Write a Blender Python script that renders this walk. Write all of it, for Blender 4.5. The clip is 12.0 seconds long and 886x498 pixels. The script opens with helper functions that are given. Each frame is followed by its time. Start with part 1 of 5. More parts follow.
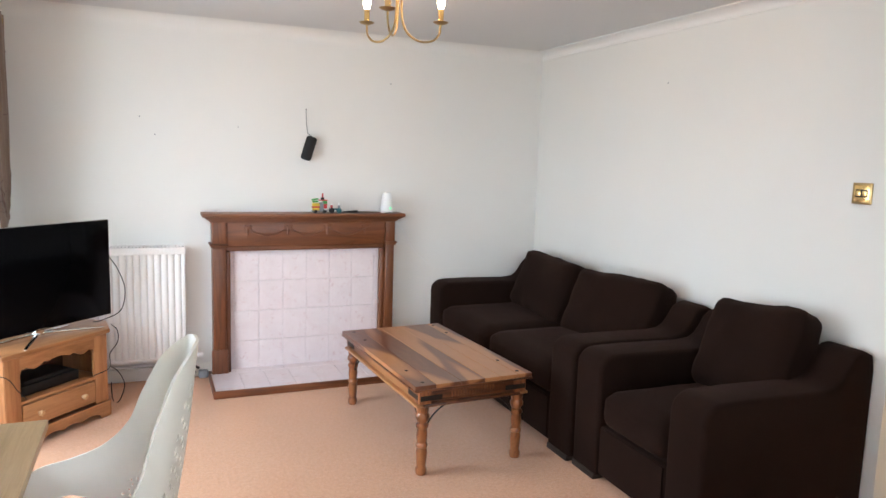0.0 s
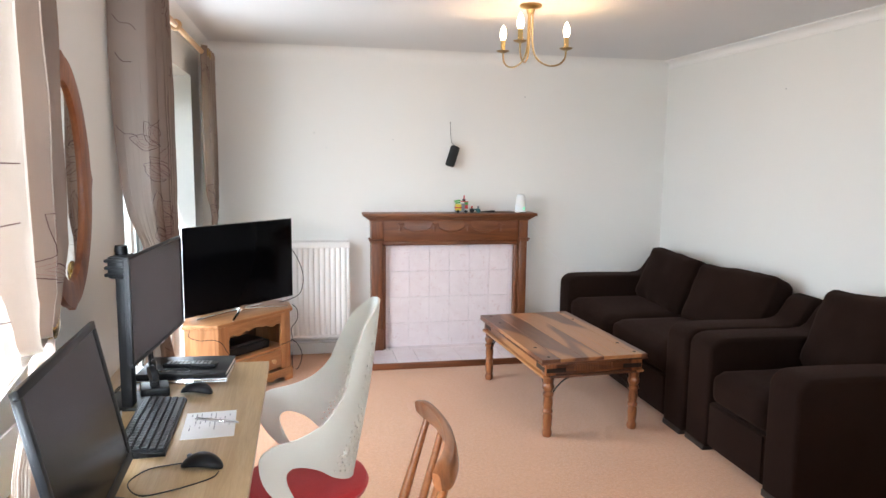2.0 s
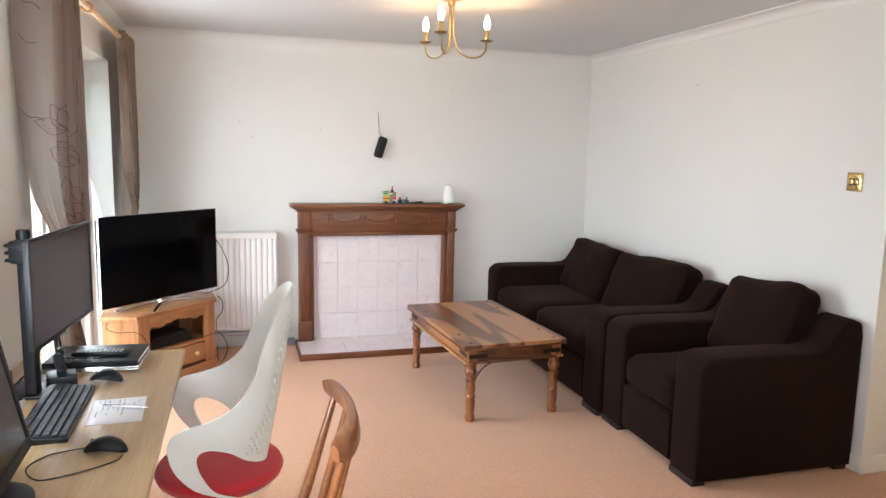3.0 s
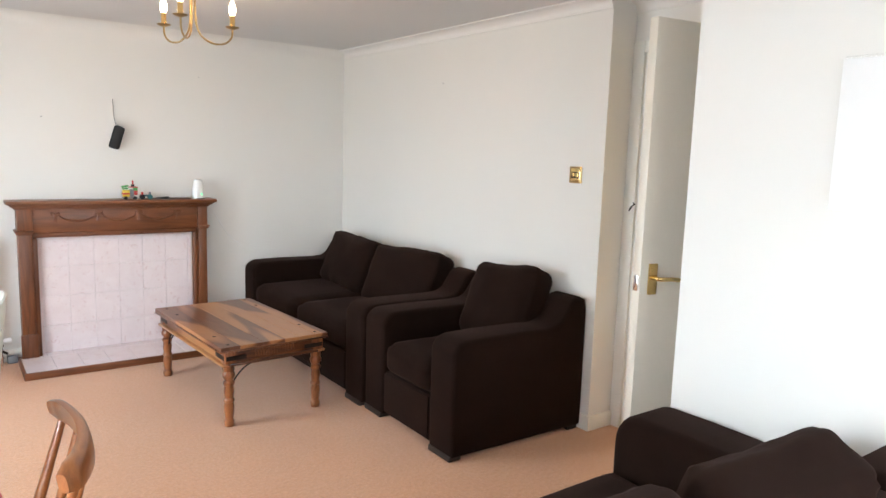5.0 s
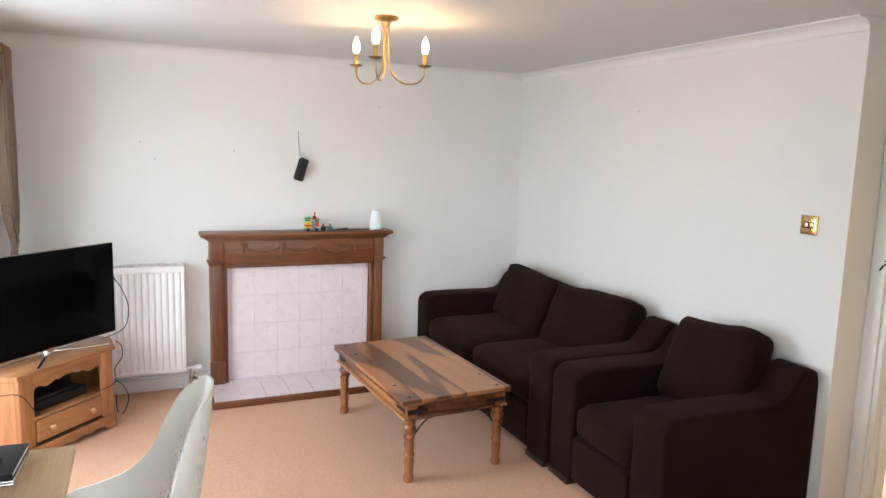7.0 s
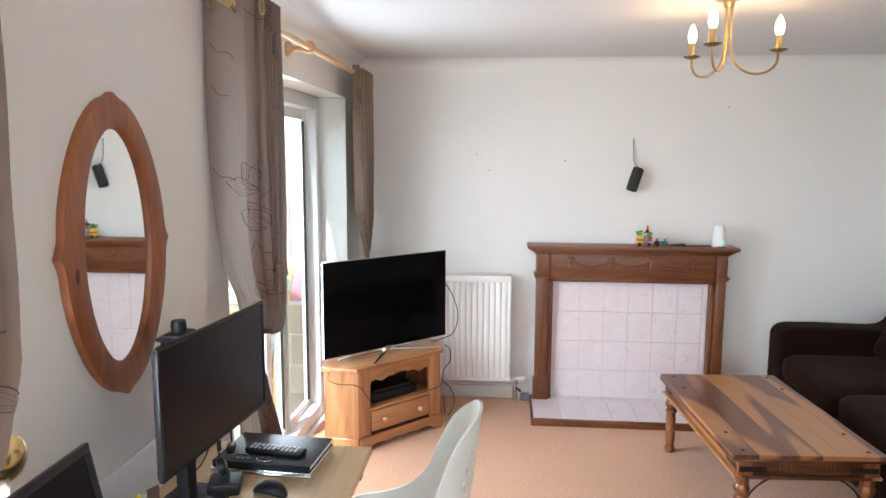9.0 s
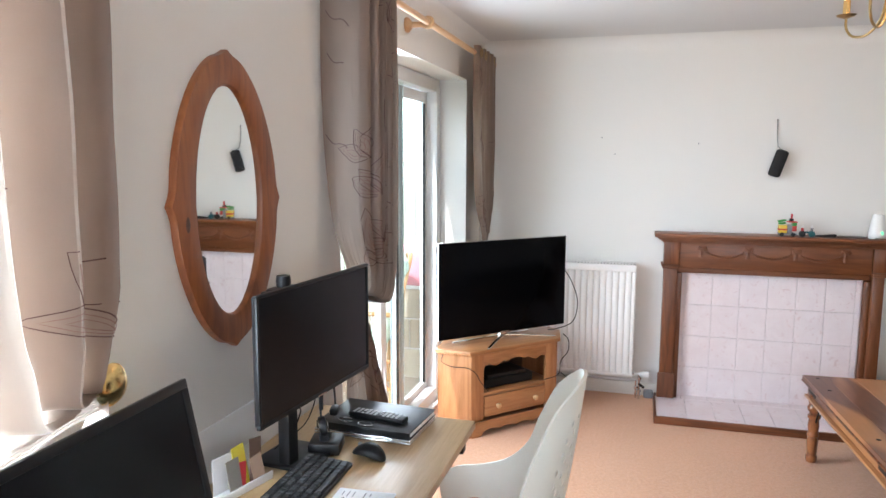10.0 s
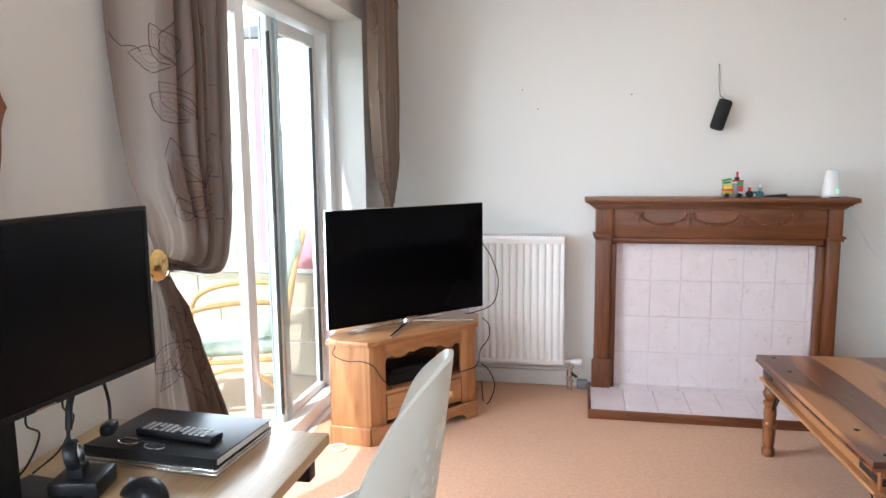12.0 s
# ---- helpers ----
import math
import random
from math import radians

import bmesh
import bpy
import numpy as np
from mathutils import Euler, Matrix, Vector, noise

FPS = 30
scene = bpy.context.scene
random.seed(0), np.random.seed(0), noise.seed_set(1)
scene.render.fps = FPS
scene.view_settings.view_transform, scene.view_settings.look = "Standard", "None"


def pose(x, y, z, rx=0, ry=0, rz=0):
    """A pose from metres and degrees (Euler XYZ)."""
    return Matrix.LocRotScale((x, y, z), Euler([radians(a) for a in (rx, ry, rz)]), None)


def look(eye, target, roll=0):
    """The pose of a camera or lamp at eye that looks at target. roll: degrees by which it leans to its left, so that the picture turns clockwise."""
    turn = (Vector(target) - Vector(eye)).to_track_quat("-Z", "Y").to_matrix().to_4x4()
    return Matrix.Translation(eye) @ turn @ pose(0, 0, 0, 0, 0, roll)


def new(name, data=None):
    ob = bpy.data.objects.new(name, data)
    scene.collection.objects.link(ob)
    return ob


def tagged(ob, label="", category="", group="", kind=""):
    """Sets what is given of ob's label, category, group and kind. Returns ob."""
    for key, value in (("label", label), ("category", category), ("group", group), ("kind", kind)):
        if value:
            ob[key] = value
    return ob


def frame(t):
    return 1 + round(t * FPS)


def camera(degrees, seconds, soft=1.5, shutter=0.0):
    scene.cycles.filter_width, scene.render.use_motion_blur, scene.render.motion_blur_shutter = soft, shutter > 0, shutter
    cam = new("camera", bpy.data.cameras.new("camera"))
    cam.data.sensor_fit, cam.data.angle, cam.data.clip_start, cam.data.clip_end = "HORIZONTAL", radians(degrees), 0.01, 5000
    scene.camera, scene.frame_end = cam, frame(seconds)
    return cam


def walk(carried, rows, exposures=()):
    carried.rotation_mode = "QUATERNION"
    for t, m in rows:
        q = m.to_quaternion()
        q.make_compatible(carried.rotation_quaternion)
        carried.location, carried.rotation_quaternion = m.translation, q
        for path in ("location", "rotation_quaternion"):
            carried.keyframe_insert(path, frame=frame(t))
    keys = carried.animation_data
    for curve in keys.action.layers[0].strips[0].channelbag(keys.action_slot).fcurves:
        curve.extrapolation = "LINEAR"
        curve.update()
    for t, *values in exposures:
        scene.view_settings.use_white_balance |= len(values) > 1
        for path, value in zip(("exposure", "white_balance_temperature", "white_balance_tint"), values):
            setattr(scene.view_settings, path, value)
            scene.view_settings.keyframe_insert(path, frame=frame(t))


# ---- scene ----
cam = camera(65.0, 12.0)
METRES, EYE, TILT, LEAN, TURN = 2.4, 1.5, 0.0, 0.0, -23.8
PATH = [
    (0, (0.079, 0.021, 1.467), (0.849, 1.849, 1.207), 1.8),
    (0.5, (-0.072, -0.143, 1.51), (0.66, 1.701, 1.252), 1.7),
    (1, (-0.126, -0.321, 1.513), (0.538, 1.548, 1.261), 1.5),
    (1.5, (-0.121, -0.474, 1.517), (0.325, 1.458, 1.259), 0.7),
    (2, (-0.069, -0.534, 1.497), (0.324, 1.409, 1.234), 0.7),
    (2.5, (-0.037, -0.567, 1.485), (0.382, 1.37, 1.215), 0.8),
    (3, (0.006, -0.604, 1.47), (0.566, 1.296, 1.196), 1.2),
    (3.5, (0.052, -0.663, 1.45), (0.857, 1.148, 1.179), 1.7),
    (3.7, (0.042, -0.678, 1.455), (0.953, 1.082, 1.182), 1.9),
    (5.3, (0.032, -0.554, 1.479), (1.2, 1.046, 1.205), 1.8),
    (5.5, (0.031, -0.515, 1.506), (1.143, 1.125, 1.232), 1.5),
    (6, (0.029, -0.42, 1.578), (0.912, 1.353, 1.301), 1.5),
    (6.5, (0.0, -0.336, 1.629), (0.798, 1.477, 1.355), 1.8),
    (6.7, (-0.009, -0.276, 1.646), (0.791, 1.536, 1.367), 1.7),
    (8.3, (0.174, -0.015, 1.68), (0.72, 1.89, 1.408), 0.6),
    (8.5, (0.193, 0.028, 1.678), (0.518, 1.982, 1.403), 0.3),
    (9, (0.22, 0.054, 1.633), (0.041, 2.029, 1.374), 0.2),
    (9.5, (0.255, 0.065, 1.59), (-0.211, 1.993, 1.336), 0.1),
    (10, (0.273, 0.131, 1.517), (-0.269, 2.039, 1.262), 0.2),
    (10.5, (0.297, 0.295, 1.416), (-0.242, 2.203, 1.155), 0.4),
    (11, (0.333, 0.48, 1.345), (-0.144, 2.404, 1.079), 0.9),
    (11.5, (0.347, 0.649, 1.312), (-0.084, 2.583, 1.044), 0.4),
    (12, (0.335, 0.796, 1.303), (-0.048, 2.741, 1.039), -0.6),
]
EXPOSURES = [(0, 0.64, 5980, 9), (2.5, 0.62, 6020, 9), (3.5, 0.66, 6180, 9), (5.5, 0.64, 6180, 9), (6.5, 0.64, 6020, 9), (8.5, 0.58, 5930, 9), (9.5, 0.56, 5870, 9), (11, 0.56, 5870, 9), (12, 0.52, 5880, 9)]
walk(cam, [(t, look(eye, target, roll)) for t, eye, target, roll in PATH], EXPOSURES)


# ---- light ----
world = bpy.data.worlds.new("sky")
scene.world = world
world.use_nodes = True
SUN_ELEV, SUN_DIR = 62.0, (-0.43, -0.90)
sky = world.node_tree.nodes.new("ShaderNodeTexSky")
sky.sky_type, sky.sun_disc = "NISHITA", False
sky.sun_elevation = radians(SUN_ELEV)
sky.sun_rotation = math.atan2(SUN_DIR[0], SUN_DIR[1])
world.node_tree.links.new(sky.outputs[0], world.node_tree.nodes["Background"].inputs[0])
world.node_tree.nodes["Background"].inputs[1].default_value = 0.15
sun_data = bpy.data.lights.new("sun", "SUN")
sun_data.energy, sun_data.angle, sun_data.color = 5.0, radians(0.6), (1, 0.95, 0.88)
sun_ob = new("sun", sun_data)
_n = math.hypot(*SUN_DIR)
_c, _s = math.cos(radians(SUN_ELEV)), math.sin(radians(SUN_ELEV))
sun_ob.matrix_world = look((SUN_DIR[0] / _n * _c * 30, SUN_DIR[1] / _n * _c * 30, _s * 30), (0, 0, 0))


def area(name, eye, target, sx, sy, power, colour):
    d = bpy.data.lights.new(name, "AREA")
    d.shape, d.size, d.size_y, d.energy, d.color = "RECTANGLE", sx, sy, power, colour
    ob = new(name, d)
    ob.matrix_world = look(eye, target)
    return ob


area("patio_daylight", (-0.97, 3.15, 1.14), (2, 2.0, 0.9), 1.25, 1.65, 28, (0.86, 0.93, 1.0))
area("side_daylight", (-0.93, 0.70, 1.25), (2, 2.6, 1.3), 0.58, 1.4, 90, (0.86, 0.93, 1.0))
area("near_window_daylight", (-0.93, -0.15, 1.25), (2, 0.8, 1.2), 1.0, 1.4, 9, (0.86, 0.93, 1.0))
# Added fill from behind, set in an unseen rear window.
area("rear_fill", (1.0, -2.15, 1.4), (1.2, 2, 1.1), 2.4, 1.5, 27, (0.88, 0.94, 1.0))


# ---- materials ----
def nt(name):
    m = bpy.data.materials.new(name)
    m.use_nodes = True
    t = m.node_tree
    return m, t, t.nodes["Principled BSDF"]


def coords(t, scale=(1, 1, 1), rand=False, space="Object"):
    tc = t.nodes.new("ShaderNodeTexCoord")
    mp = t.nodes.new("ShaderNodeMapping")
    mp.inputs["Scale"].default_value = scale
    t.links.new(tc.outputs[space], mp.inputs["Vector"])
    if rand:
        oi = t.nodes.new("ShaderNodeObjectInfo")
        mu = t.nodes.new("ShaderNodeMath")
        mu.operation = "MULTIPLY"
        mu.inputs[1].default_value = 23.0
        t.links.new(oi.outputs["Random"], mu.inputs[0])
        t.links.new(mu.outputs[0], mp.inputs["Location"])
    return mp.outputs[0]


def noise_tex(t, vec, scale, detail=4, rough=0.5, dist=0.0):
    n = t.nodes.new("ShaderNodeTexNoise")
    n.inputs["Scale"].default_value, n.inputs["Detail"].default_value = scale, detail
    n.inputs["Roughness"].default_value, n.inputs["Distortion"].default_value = rough, dist
    t.links.new(vec, n.inputs["Vector"])
    return n.outputs[0]


def ramp(t, fac, stops):
    r = t.nodes.new("ShaderNodeValToRGB")
    e = r.color_ramp.elements
    while len(e) < len(stops):
        e.new(0.5)
    for el, (p, c) in zip(e, stops):
        el.position, el.color = p, (*c, 1)
    t.links.new(fac, r.inputs[0])
    return r.outputs[0]


def bump(t, b, height, strength, dist=0.01):
    n = t.nodes.new("ShaderNodeBump")
    n.inputs["Strength"].default_value, n.inputs["Distance"].default_value = strength, dist
    t.links.new(height, n.inputs["Height"])
    t.links.new(n.outputs[0], b.inputs["Normal"])


def mix(t, fac, a, b_, mode="MIX"):
    m = t.nodes.new("ShaderNodeMix")
    m.data_type, m.blend_type = "RGBA", mode
    for s, v in ((m.inputs[0], fac), (m.inputs[6], a), (m.inputs[7], b_)):
        if isinstance(v, (int, float)):
            s.default_value = v
        elif isinstance(v, tuple):
            s.default_value = (*v, 1)
        else:
            t.links.new(v, s)
    return m.outputs[2]


def plain(name, col, rough=0.5, metal=0.0, vary=0.06, grain=60.0, bmp=0.08, scale2=3.0, sheen=0.0, rand=0.0):
    m, t, b = nt(name)
    v = coords(t)
    n1 = noise_tex(t, v, scale2, 3)
    n2 = noise_tex(t, v, grain, 4, 0.6)
    dark, light = tuple(c * (1 - vary) for c in col), tuple(min(1, c * (1 + vary)) for c in col)
    c1 = ramp(t, n1, [(0.3, dark), (0.7, light)])
    c2 = mix(t, 0.35, c1, ramp(t, n2, [(0.3, dark), (0.7, light)]))
    t.links.new(c2, b.inputs["Base Color"])
    b.inputs["Roughness"].default_value, b.inputs["Metallic"].default_value = rough, metal
    b.inputs["Sheen Weight"].default_value = sheen
    if bmp:
        bump(t, b, n2, bmp, 0.004)
    return m


def wood(name, dark, mid, light, along="y", stretch=14.0, scale=1.0, rough=0.4, rand=False, coat=0.0, mark=(0.35, 0.5, 0.68), lng=1.0, bend=1.2, detail=4, fine=0.28):
    m, t, b = nt(name)
    sc = {"x": (lng, stretch, stretch), "y": (stretch, lng, stretch), "z": (stretch, stretch, lng)}[along]
    v = coords(t, sc, rand)
    n1 = noise_tex(t, v, 1.1 * scale, detail, 0.55, bend)
    n2 = noise_tex(t, v, 9.0 * scale, 5, 0.65, 0.3)
    c = ramp(t, n1, [(mark[0], dark), (mark[1], mid), (mark[2], light)])
    f = ramp(t, n2, [(0.35, tuple(x * 0.72 for x in mid)), (0.65, light)])
    t.links.new(mix(t, fine, c, f), b.inputs["Base Color"])
    b.inputs["Roughness"].default_value = rough
    b.inputs["Coat Weight"].default_value = coat
    bump(t, b, n2, 0.06, 0.002)
    return m


def wall_mat(name, col):
    m, t, b = nt(name)
    v = coords(t)
    a = noise_tex(t, v, 1.3, 3)
    g = noise_tex(t, v, 160, 3, 0.7)
    t.links.new(ramp(t, a, [(0.3, tuple(c * 0.975 for c in col)), (0.7, col)]), b.inputs["Base Color"])
    b.inputs["Roughness"].default_value = 0.75
    bump(t, b, g, 0.10, 0.003)
    return m


M_WALL = wall_mat("cream_emulsion", (0.78, 0.765, 0.735))
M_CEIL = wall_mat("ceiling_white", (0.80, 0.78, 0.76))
# Flat of the ceiling: one even tone, darker than the coving white.
M_CEIL_FLAT = wall_mat("ceiling_darker_white", (0.66, 0.645, 0.635))
M_GLOSS = plain("white_gloss_paint", (0.80, 0.78, 0.73), 0.28, vary=0.02, bmp=0.02)
M_DOOR = plain("ivory_gloss_paint", (0.74, 0.68, 0.59), 0.3, vary=0.03, bmp=0.03)
M_UPVC = plain("white_upvc", (0.82, 0.84, 0.85), 0.3, vary=0.02, bmp=0.01)


def carpet_mat():
    m, t, b = nt("peach_carpet")
    v = coords(t)
    a = noise_tex(t, v, 2.2, 4, 0.6)
    g = noise_tex(t, v, 62, 6, 0.85)
    f = noise_tex(t, v, 420, 2, 0.7)
    c = ramp(t, a, [(0.3, (0.62, 0.325, 0.180)), (0.7, (0.69, 0.375, 0.215))])
    c = mix(t, 0.55, c, ramp(t, g, [(0.36, (0.49, 0.24, 0.125)), (0.5, (0.65, 0.35, 0.20)), (0.64, (0.80, 0.47, 0.285))]))
    t.links.new(c, b.inputs["Base Color"])
    b.inputs["Roughness"].default_value = 0.95
    b.inputs["Sheen Weight"].default_value = 0.25
    bump(t, b, mix(t, 0.5, g, f), 0.55, 0.006)
    return m


def fabric_mat(name, col, weave=900.0, vary=0.14, sheen=0.35):
    m, t, b = nt(name)
    v = coords(t)
    a = noise_tex(t, v, 5, 4, 0.6)
    g = noise_tex(t, v, weave / 3, 3, 0.7)
    c = ramp(t, a, [(0.3, tuple(x * (1 - vary) for x in col)), (0.7, tuple(x * (1 + vary) for x in col))])
    c = mix(t, 0.4, c, ramp(t, g, [(0.3, tuple(x * 0.5 for x in col)), (0.7, tuple(min(1, x * 1.55) for x in col))]))
    t.links.new(c, b.inputs["Base Color"])
    b.inputs["Roughness"].default_value = 0.92
    b.inputs["Sheen Weight"].default_value = sheen
    b.inputs["Sheen Roughness"].default_value = 0.5
    bump(t, b, g, 0.35, 0.002)
    return m


M_CARPET = carpet_mat()
M_SOFA = fabric_mat("dark_brown_fabric", (0.0118, 0.0054, 0.0035), weave=1100, vary=0.25, sheen=0.035)
M_SOFA.node_tree.nodes["Principled BSDF"].inputs["Sheen Tint"].default_value = (1.0, 0.62, 0.52, 1)
M_SOFA.node_tree.nodes["Principled BSDF"].inputs["Specular IOR Level"].default_value = 0.08
M_SOFA_PIPE = fabric_mat("dark_brown_seam", (0.012, 0.007, 0.005), sheen=0.05)
for _m in (M_SOFA_PIPE,):
    _m.node_tree.nodes["Principled BSDF"].inputs["Specular IOR Level"].default_value = 0.0
    _m.node_tree.nodes["Principled BSDF"].inputs["Sheen Weight"].default_value = 0.0
M_FOOT = plain("black_wood", (0.02, 0.013, 0.01), 0.4)
M_MANTEL = wood("brown_stained_mahogany", (0.085, 0.025, 0.008), (0.155, 0.048, 0.0150), (0.215, 0.073, 0.0235), "x", 12, 1.6, 0.42, coat=0.08)
M_MANTEL_V = wood("brown_stained_mahogany_upright", (0.085, 0.025, 0.008), (0.155, 0.048, 0.0150), (0.215, 0.073, 0.0235), "z", 12, 1.6, 0.42, coat=0.08)
M_SHEESHAM = wood("sheesham_plank", (0.105, 0.036, 0.021), (0.23, 0.082, 0.032), (0.42, 0.188, 0.072), "y", 3.4, 1.35, 0.32, True, 0.18, (0.425, 0.452, 0.482), lng=0.55, bend=0.5, detail=1.2, fine=0.16)
M_SHEESHAM_X = wood("sheesham_cross", (0.028, 0.008, 0.005), (0.085, 0.025, 0.011), (0.24, 0.085, 0.030), "x", 8, 2.0, 0.3, True, 0.3, (0.40, 0.5, 0.6))
M_SHEESHAM_Z = wood("sheesham_leg", (0.030, 0.008, 0.005), (0.17, 0.048, 0.016), (0.34, 0.125, 0.042), "z", 6, 2.4, 0.28, True, 0.4, (0.36, 0.47, 0.58))
M_PINE = wood("honey_pine", (0.27, 0.11, 0.034), (0.43, 0.19, 0.075), (0.51, 0.25, 0.108), "z", 12, 1.2, 0.38, coat=0.2)
M_PINE_X = wood("honey_pine_flat", (0.27, 0.11, 0.034), (0.43, 0.195, 0.078), (0.51, 0.26, 0.112), "x", 12, 1.2, 0.3, coat=0.3)
M_MIRROR_WOOD = wood("waxed_red_pine", (0.13, 0.030, 0.008), (0.245, 0.070, 0.017), (0.34, 0.108, 0.027), "z", 9, 1.4, 0.4, coat=0.15)
M_CHAIR_WOOD = wood("lacquered_beech", (0.20, 0.062, 0.018), (0.28, 0.092, 0.028), (0.36, 0.13, 0.042), "y", 14, 2.0, 0.28, coat=0.4)
M_DESK = wood("beech_laminate", (0.44, 0.285, 0.130), (0.51, 0.345, 0.170), (0.57, 0.405, 0.215), "y", 20, 2.2, 0.36, coat=0.12)
M_POLE = wood("beech_pole", (0.55, 0.31, 0.14), (0.66, 0.40, 0.20), (0.72, 0.48, 0.27), "y", 10, 1.5, 0.4)
M_TILE = None
M_GROUT = plain("pale_grout", (0.82, 0.77, 0.77), 0.85, vary=0.08)
M_RAD = plain("radiator_enamel", (0.82, 0.80, 0.78), 0.3, vary=0.02, bmp=0.01)
M_BLACK = plain("black_plastic", (0.012, 0.012, 0.013), 0.38, vary=0.15, bmp=0.03)
M_BLACK.node_tree.nodes["Principled BSDF"].inputs["Specular IOR Level"].default_value = 0.25
M_SCREEN = plain("glossy_black_screen", (0.002, 0.002, 0.0025), 0.12, vary=0.05, bmp=0.0)
M_SCREEN.node_tree.nodes["Principled BSDF"].inputs["Specular IOR Level"].default_value = 0.05
M_MATTE_SCREEN = plain("matte_monitor_screen", (0.006, 0.0065, 0.008), 0.2, vary=0.05, bmp=0.0)
M_MATTE_SCREEN.node_tree.nodes["Principled BSDF"].inputs["Specular IOR Level"].default_value = 0.2
M_SILVER = plain("brushed_silver", (0.72, 0.72, 0.73), 0.25, 1.0, vary=0.04, bmp=0.0)
M_BRASS = plain("polished_brass", (0.78, 0.57, 0.24), 0.2, 1.0, vary=0.06, bmp=0.0)
M_BRASS_OLD = plain("aged_brass", (0.40, 0.28, 0.13), 0.34, 1.0, vary=0.15, bmp=0.02)
M_IRON = plain("blackened_iron", (0.035, 0.028, 0.024), 0.5, 0.7)
M_CHROME = plain("chrome", (0.75, 0.75, 0.75), 0.12, 1.0, vary=0.03, bmp=0.0)
M_SHELL = plain("white_moulded_plastic", (0.78, 0.775, 0.70), 0.38, vary=0.02, bmp=0.01)
M_RED = fabric_mat("red_seat_fabric", (0.50, 0.018, 0.022), sheen=0.2)
M_PAPER = plain("white_paper", (0.85, 0.85, 0.85), 0.8, vary=0.02, bmp=0.0)
M_INK = plain("grey_ink", (0.22, 0.22, 0.25), 0.8)
M_WHITE = plain("white_plastic", (0.80, 0.80, 0.80), 0.35, vary=0.02, bmp=0.0)
M_GREY = plain("grey_plastic", (0.22, 0.23, 0.25), 0.45)


def glow(name, col, strength):
    m, t, b = nt(name)
    b.inputs["Base Color"].default_value = (*col, 1)
    b.inputs["Emission Color"].default_value = (*col, 1)
    b.inputs["Emission Strength"].default_value = strength
    return m


M_BULB = glow("lit_candle_bulb", (1.0, 0.78, 0.50), 9.0)


def glass_mat(name, tint=(0.95, 0.98, 0.97), gloss=0.08):
    m, t, b = nt(name)
    tr, gl, mx = (t.nodes.new("ShaderNodeBsdf" + k) for k in ("Transparent", "Glossy", "Transparent"))
    mx = t.nodes.new("ShaderNodeMixShader")
    tr.inputs[0].default_value = (*tint, 1)
    gl.inputs["Roughness"].default_value = 0.02
    mx.inputs[0].default_value = gloss
    t.links.new(tr.outputs[0], mx.inputs[1])
    t.links.new(gl.outputs[0], mx.inputs[2])
    t.links.new(mx.outputs[0], t.nodes["Material Output"].inputs[0])
    return m


M_GLASS = glass_mat("window_glass")


def mirror_mat():
    m, t, b = nt("silvered_mirror")
    b.inputs["Base Color"].default_value = (0.86, 0.88, 0.86, 1)
    b.inputs["Metallic"].default_value, b.inputs["Roughness"].default_value = 1.0, 0.02
    return m


M_MIRROR = mirror_mat()


def tile_mat():
    m, t, b = nt("pink_floral_tile")
    v = coords(t, rand=True)
    a = noise_tex(t, v, 9, 4, 0.6, 0.8)
    g = noise_tex(t, v, 26, 4, 0.6, 1.5)
    base = ramp(t, a, [(0.35, (0.77, 0.675, 0.69)), (0.65, (0.81, 0.725, 0.74))])
    t.links.new(mix(t, ramp(t, g, [(0.59, (0, 0, 0)), (0.68, (0.7, 0.7, 0.7))]), base, (0.66, 0.50, 0.51)), b.inputs["Base Color"])
    b.inputs["Roughness"].default_value = 0.22
    return m


M_TILE = tile_mat()


# ---- mesh helpers ----
def mesh_of(name, bm, material, smooth=True):
    me = bpy.data.meshes.new(name)
    bm.normal_update()
    bm.to_mesh(me)
    bm.free()
    for m in material if isinstance(material, (list, tuple)) else (material,):
        me.materials.append(m)
    if smooth:
        me.shade_auto(radians(38)) if hasattr(me, "shade_auto") else me.polygons.foreach_set("use_smooth", [True] * len(me.polygons))
        me.set_sharp_from_angle(angle=radians(38))
    return me


def part(name, bm, material, parent=None, label="", m=None, smooth=True):
    ob = new(name, mesh_of(name, bm, material, smooth))
    if parent is not None:
        ob.parent = parent
    if m is not None:
        ob.matrix_basis = m
    if label:
        ob["label"] = label
    return ob


def thing(name, label, category, m=None, group=""):
    ob = new(name)
    ob.empty_display_size = 0.1
    if m is not None:
        ob.matrix_basis = m
    return tagged(ob, label, category, group)


def solid(name, bm, material, label, category="", group="", m=None, kind="", smooth=True):
    return tagged(part(name, bm, material, None, "", m, smooth), label, category, group, kind)


def box(x0, x1, y0, y1, z0, z1, bev=0.0, seg=2, bm=None):
    own = bmesh.new()
    bmesh.ops.create_cube(own, size=1, matrix=Matrix.Translation(((x0 + x1) / 2, (y0 + y1) / 2, (z0 + z1) / 2)) @ Matrix.Diagonal((abs(x1 - x0), abs(y1 - y0), abs(z1 - z0), 1)))
    if bev > 0:
        bmesh.ops.bevel(own, geom=own.edges[:], offset=bev, segments=seg, affect="EDGES", profile=0.5)
    return merge(bm, own)


def merge(bm, own):
    if bm is None:
        return own
    me = bpy.data.meshes.new("tmp")
    own.to_mesh(me)
    own.free()
    bm.from_mesh(me)
    bpy.data.meshes.remove(me)
    return bm


def moved(bm, m):
    bmesh.ops.transform(bm, matrix=m, verts=bm.verts[:])
    return bm


